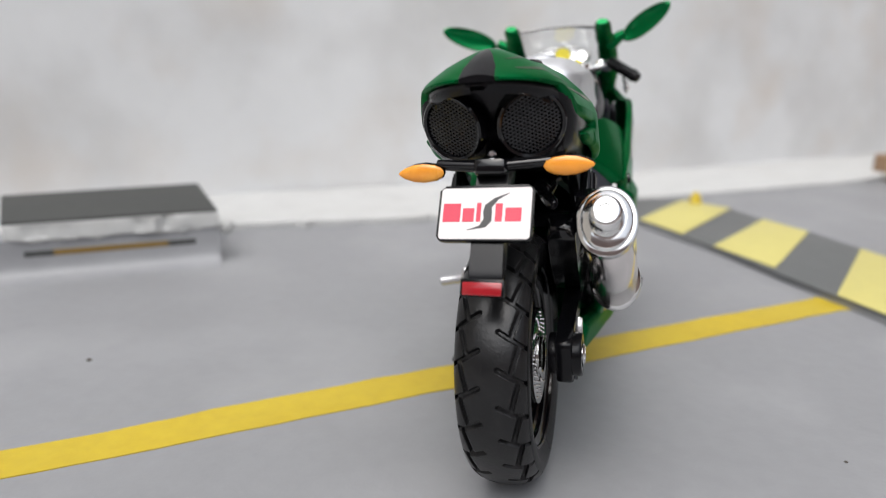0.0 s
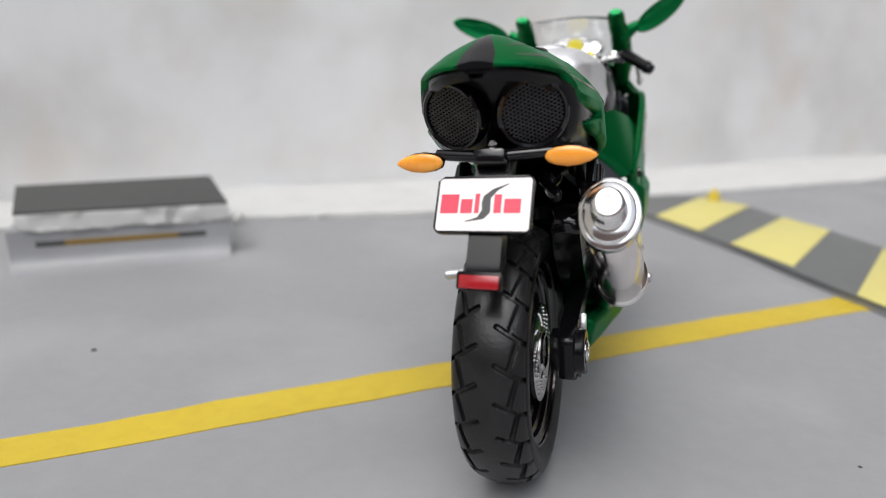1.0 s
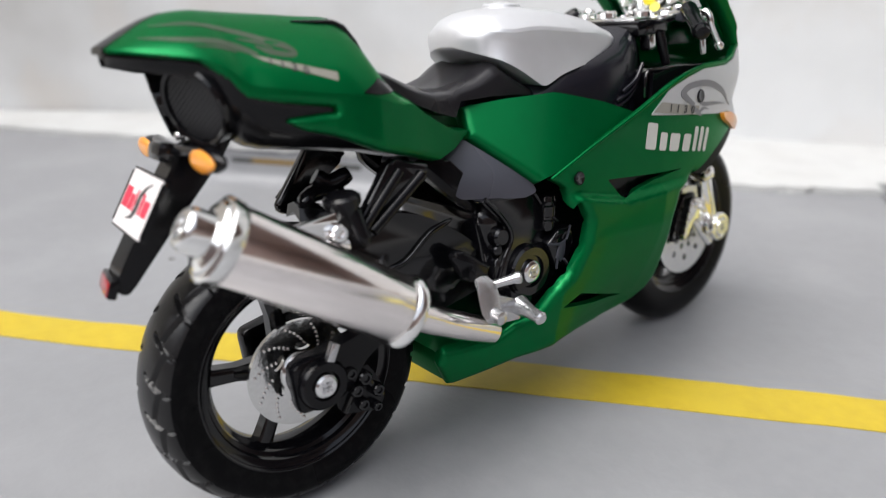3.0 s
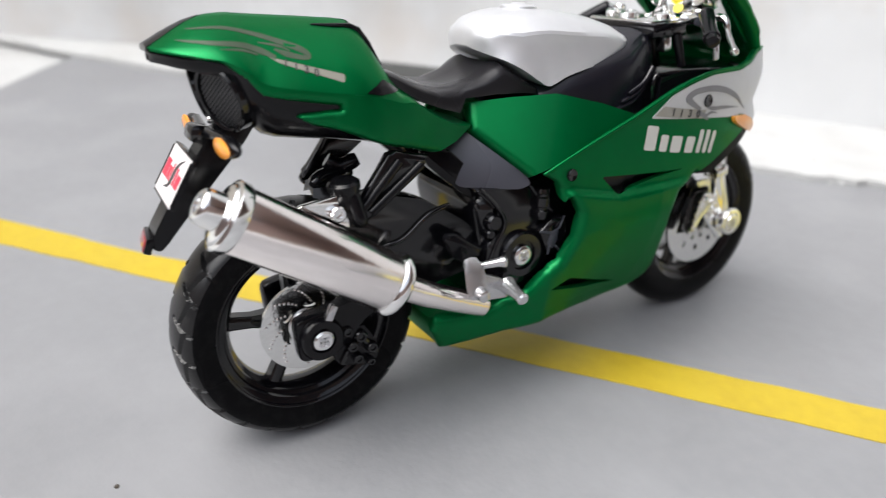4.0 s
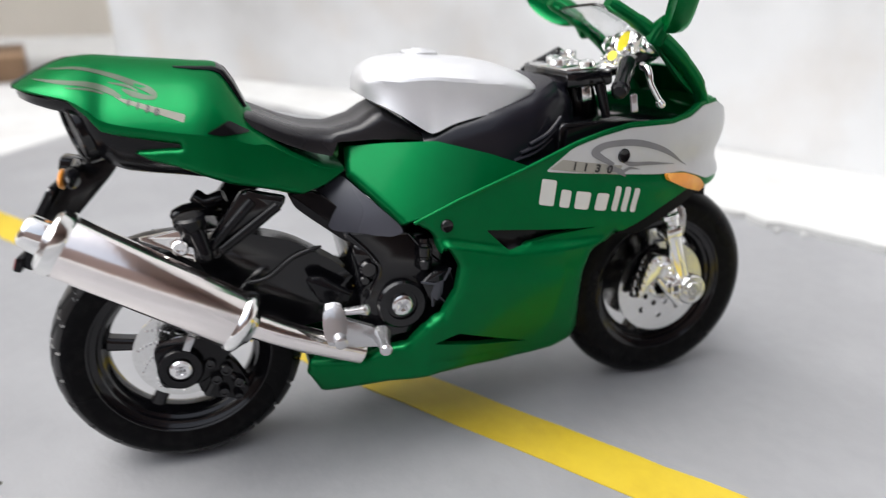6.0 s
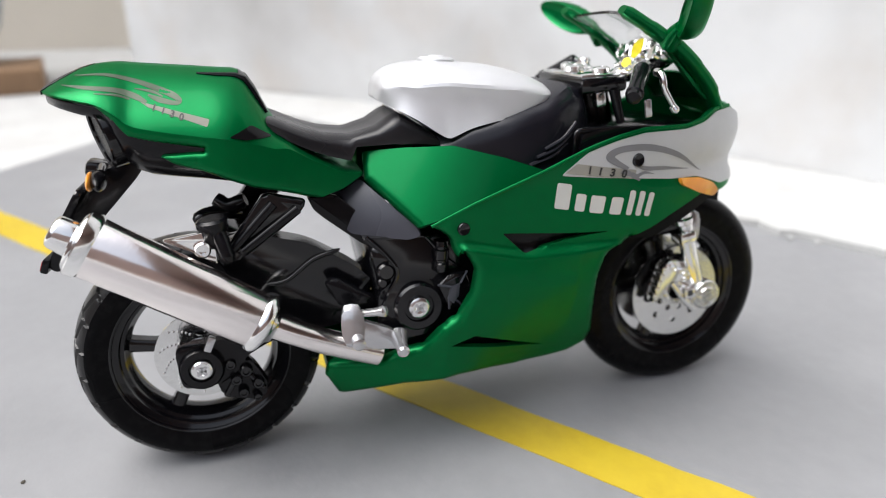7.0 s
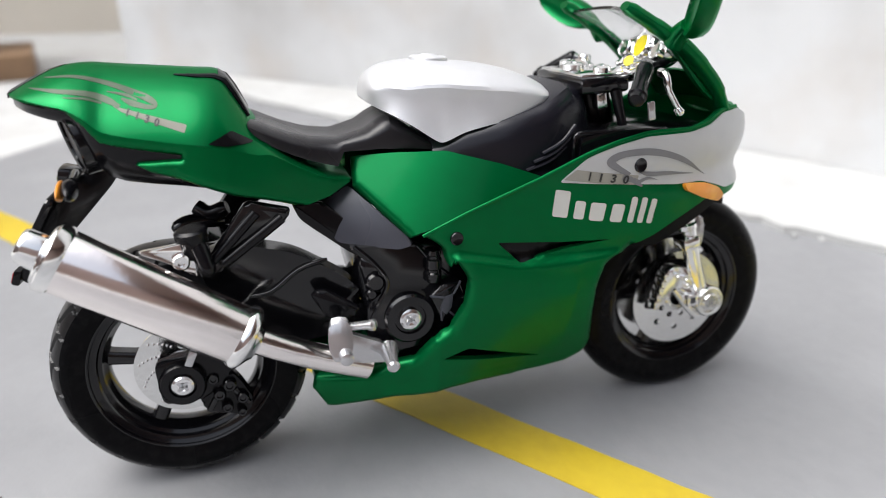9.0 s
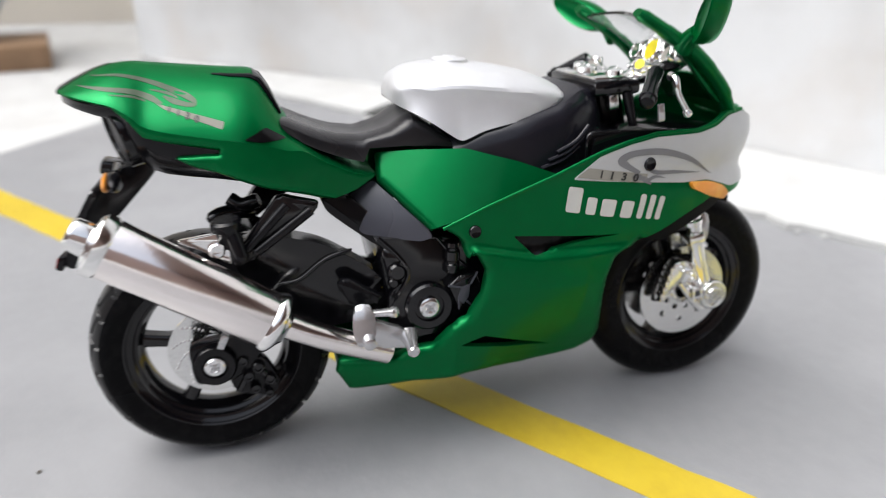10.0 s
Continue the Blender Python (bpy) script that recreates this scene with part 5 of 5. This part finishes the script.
# cockpit: top yoke, dials, bars, levers
part("cockpit_floor", slab([(-10.4, 50.6), (10.4, 50.6), (10.9, 56), (10.9, 62), (9.2, 69), (6, 73), (-6, 73), (-9.2, 69), (-10.9, 62), (-10.9, 56)], 40.5, 46.1, 0.35, plane="z"), GLOSSBLACK, bike, "glossy black cockpit floor")
for sx in (1, -1):
    part("dash_side", shell(rounded([(50.4, 41.0), (51.2, 45.8), (55.5, 46.6), (66, 46.4), (60, 45.0), (53.5, 44.2)], 2, 0.4), lambda y, z: (11.6 - (z - 42) * 0.1 + (y - 52) * 0.05, y, z), 0.6, 0.0, (), 2.0, sx), GLOSSBLACK, bike)
    part("floor_ridge", tube(bent([(sx * 10.6, 50.4, 42.8), (sx * 10.6, 50.5, 45.9), (sx * 10.7, 52.4, 46.3), (sx * 10.9, 57.6, 46.4), (sx * 10.9, 63.5, 46.3)], 3), 0.3, 8), GLOSSBLACK, bike)
yoke = part("top_yoke", box((0, 56.0, 51.9), (15, 7.0, 2.2), (3, 0, 0), 0.5), GLOSSBLACK, bike)
part("yoke_plate", box((0, 56.4, 53.1), (13, 7.2, 0.5), (3, 0, 0), 0.2), CHROME, yoke)
for sx in (1, -1):
    part("yoke_clamp", box((sx * 7.0, 55.4, 49.9), (1.8, 1.5, 2.2), (10, 0, 0), 0.3), DULLCHROME, yoke)
    part("yoke_strut", tube([(sx * 7.2, 57.6, 51.2), (sx * 8.0, 58.6, 46.6)], [0.8, 0.6], 10), BLACK, yoke)
part("steering_stem", lathe([(0, 3.2), (6, 2.8)], (0, 58.5, 44.6), (0, -0.2, 1), 20), BLACK, bike)
for x, y, r in ((0, 54.8, 1.5), (5.2, 56.5, 1.2), (-5.2, 56.5, 1.2)):
    part("yoke_cap", lathe([(0, r), (0.7, r), (0.95, r * 0.7), (0.95, r * 0.4), (0.6, r * 0.3)], (x, y, 53.3), (0, -0.05, 1), 18), CHROME, yoke)
dash = part("instrument_housing", loft([[(w * math.cos(k * math.tau / 20), 67.3 + s + 0.5 * hgt * math.sin(k * math.tau / 20), 55.6 - s * 0.25 + hgt * math.sin(k * math.tau / 20)) for k in range(20)]
                                  for s, w, hgt in ((2.0, 3.8, 1.6), (1.0, 5.6, 2.4), (-0.8, 6.0, 2.6), (-1.6, 5.6, 2.4), (-1.4, 5.2, 2.1))]), DULLCHROME, bike, "chromed instrument housing")
for x, z, r in ((0.3, 55.7, 1.9), (-4.1, 55.2, 1.3), (4.2, 55.2, 1.3)):
    ringp = part("dial_ring", lathe([(-0.4, r), (0.4, r), (0.55, r * 0.9), (0.35, r * 0.8), (0.2, 0.1)], (x, 65.2, z + 0.6), (0, -0.92, 0.4), 24), CHROME, dash)
    if x == 0.3:
        part("dial_face", lathe([(0, r * 0.78), (0.12, r * 0.78), (0.14, 0.05)], (x, 64.95, z + 0.7), (0, -0.92, 0.4), 24), YELLOWDOT, ringp, "yellow dial face")
part("dial_face", lathe([(0, 0.75), (0.12, 0.75), (0.14, 0.05)], (3.6, 61.3, 54.6), (0.35, -0.8, 0.45), 18), YELLOWDOT, dash, "small yellow dial face")
rnd = random.Random(4)
for k in range(14):
    x, y, z = rnd.uniform(-6, 6.5), rnd.uniform(58.5, 64), rnd.uniform(52.6, 54.2)
    part("dash_fitting", box((x, y, z), (rnd.uniform(0.8, 1.8), rnd.uniform(0.8, 1.8), rnd.uniform(0.7, 1.5)), (rnd.uniform(-30, 30), rnd.uniform(-30, 30), rnd.uniform(0, 90)), 0.25), CHROME, dash)
for sx in (1, -1):
    bar = part("handlebar", tube([(sx * 5.6, 60.4, 52.8), (sx * 10.2, 60.0, 54.0)], 0.8, 12), CHROME, bike)
    part("switch_block", box((sx * 9.3, 60.3, 53.4), (1.8, 2.0, 2.0), (0, 10, sx * -12), 0.4), CHARCOAL, bar)
    grip = part("grip", lathe([(0, 0.8), (0.2, 1.05), (0.6, 1.15), (5.9, 1.02), (6.1, 1.2), (6.7, 1.2), (6.9, 1.0), (7.6, 0.95), (7.8, 0.6)], (sx * 9.9, 60.1, 54.3), (sx * 5.5, -4.3, -3.6), 18), BLACK, bar, "black rubber grip")
    part("grip_tab", box((sx * 13.0, 59.6, 49.2), (0.5, 1.0, 2.4), (10, 0, 0), 0.2), ALLOY, grip)
    lever = part("lever", tube(bent([(sx * 10.6, 61.9, 53.7), (sx * 12.0, 61.9, 53.4), (sx * 12.5, 62.1, 51.8), (sx * 12.7, 62.9, 50.4), (sx * 12.9, 63.6, 49.3)], 4), [0.6] * 4 + [0.5] * 4 + [0.4] * 8 + [0.4], 10), CHROME, bar, "chrome lever")
    part("lever_tip", lathe([(-0.6, 0.25), (-0.4, 0.55), (0.2, 0.65), (0.5, 0.45), (0.7, 0.1)], (sx * 12.95, 63.7, 49.0), (sx * 0.3, 0.5, -0.8), 14), CHROME, lever)
    part("reservoir", lathe([(0, 0.9), (1.6, 1.0), (1.9, 0.8)], (sx * 8.2, 60.6, 52.8), (0, 0, 1), 16), CHROME, bar)

# front fork, calipers, guard
FORK = Vector((0, -4.0, 1.2)) * MM
for sx in (1, -1):
    leg = part("fork_leg", tube([(sx * 6.2, 70.6, 35.5), (sx * 6.3, 72.0, 30.6), (sx * 6.4, 73.4, 25.4), (sx * 6.4, 74.8, 21.4), (sx * 6.4, 75.5, 19.9)], [1.15, 1.15, 1.25, 1.3, 1.2], 16), CHROME, bike, "chromed fork leg")
    part("fork_clamp", box((sx * 6.5, 71.9, 28.5), (3.2, 2.7, 1.9), (14, 0, 0), 0.35), CHROME, leg)
    part("fork_collar", lathe([(0, 1.35), (0.2, 1.6), (0.9, 1.6), (1.1, 1.35)], (sx * 6.3, 71.4, 31.6), (0, 0.26, -0.96), 18), CHROME, leg)
    part("fork_guard", slab(rounded([(73.0, 32.4), (74.3, 32.3), (75.0, 31.3), (75.1, 28.4), (74.5, 26.3), (73.5, 27.6)], 3, 0.5), sx * 5.2, sx * 6.0, 0.3), ALLOY, leg, "grey fork guard")
    bossf = part("axle_clamp", lathe([(-2.4, 2.1), (0.2, 2.4), (0.7, 2.4), (0.95, 2.2), (0.95, 1.8), (0.6, 1.7), (0.6, 1.45), (1.0, 1.4), (1.2, 1.2), (1.2, 0.7), (0.9, 0.6)], (sx * 7.2, 76.3, 18.9), (sx, 0, 0), 28), CHROME, leg)
    if sx > 0:
        screw((7.7, 76.3, 18.9), 1.15, parent=bossf)
    calf = part("front_caliper", slab(rounded([(69.2, 24.4), (70.4, 24.8), (72.6, 24.3), (73.6, 22.4), (74.6, 20.6), (72.6, 20.2), (71.6, 21.4), (70.2, 21.6), (69.4, 20.2), (68.5, 18.4), (67.4, 17.9), (67.8, 20.2), (68.5, 22.6)], 2, 0.25), sx * 4.9, sx * 6.9, 0.35), CHROME, bike, "chromed brake caliper")
    # black slab in place of the caliper's shade and reflection on the disc
    part("caliper_shade", slab(rounded([(73.4, 24.9), (70.7, 24.9), (69.8, 23.2), (68.2, 20.2), (67.5, 17.2), (68.6, 17.0), (70.0, 19.0), (72.0, 20.6), (74.2, 22.6)], 2, 0.3), sx * 3.7, sx * 4.6, 0.2), BLACK, calf, "black slab standing in for the dark reflection on the disc")
    for k in range(5):
        p = (sx * 6.1, 68.9 - 0.3 * k, 23.5 - 1.1 * k)
        part("caliper_fin", box(p, (1.9, 0.9, 0.7), (-14, 0, 0), 0.18), CHROME, calf)
    for y, z, r in ((70.4, 23.6, 0.55), (71.9, 23.0, 0.6), (72.6, 21.6, 0.45)):
        part("caliper_bolt", lathe([(0, r), (0.45, r), (0.6, r * 0.7), (0.4, r * 0.4)], (sx * 6.8, y, z), (sx, 0, 0), 12), CHROME, calf)
    part("caliper_link", tube([(sx * 6.3, 70.9, 20.9), (sx * 6.6, 73.2, 18.0), (sx * 6.6, 75.2, 16.2)], [0.45, 0.6, 0.7], 10), CHROME, calf)
    part("caliper_link", tube([(sx * 6.3, 71.6, 21.2), (sx * 6.6, 73.0, 20.4), (sx * 6.8, 74.6, 19.6)], [0.6, 0.7, 0.8], 10), CHROME, calf)
    lug = part("caliper_mount", box((sx * 7.3, 73.2, 19.5), (1.6, 1.9, 2.0), (8, 0, 0), 0.25), CHROME, calf)
    part("mount_socket", box((sx * 8.04, 73.2, 19.5), (0.3, 0.9, 1.0), (8, 0, 0), 0.1), CHARCOAL, lug)
rings = []
for k in range(10):
    a = radians(72 + k * 8)
    c = Vector((0, 78.2 + 17.6 * math.cos(a), 16.8 + 17.6 * math.sin(a)))
    up = Vector((0, math.cos(a), math.sin(a)))
    rings.append([c + Vector((-4.2, 0, 0)) - up * 1.6, c + Vector((-3.4, 0, 0)) + up * 0.1, c + up * 0.5, c + Vector((3.4, 0, 0)) + up * 0.1, c + Vector((4.2, 0, 0)) - up * 1.6, c - up * 0.3])
part("front_mudguard", loft(rings), BLACK, bike).location = FORK

# side stand
part("side_stand", tube([(-9.0, 30, 14), (-16.5, 28, 3.2)], [1.0, 0.8], 10), BLACK, bike)
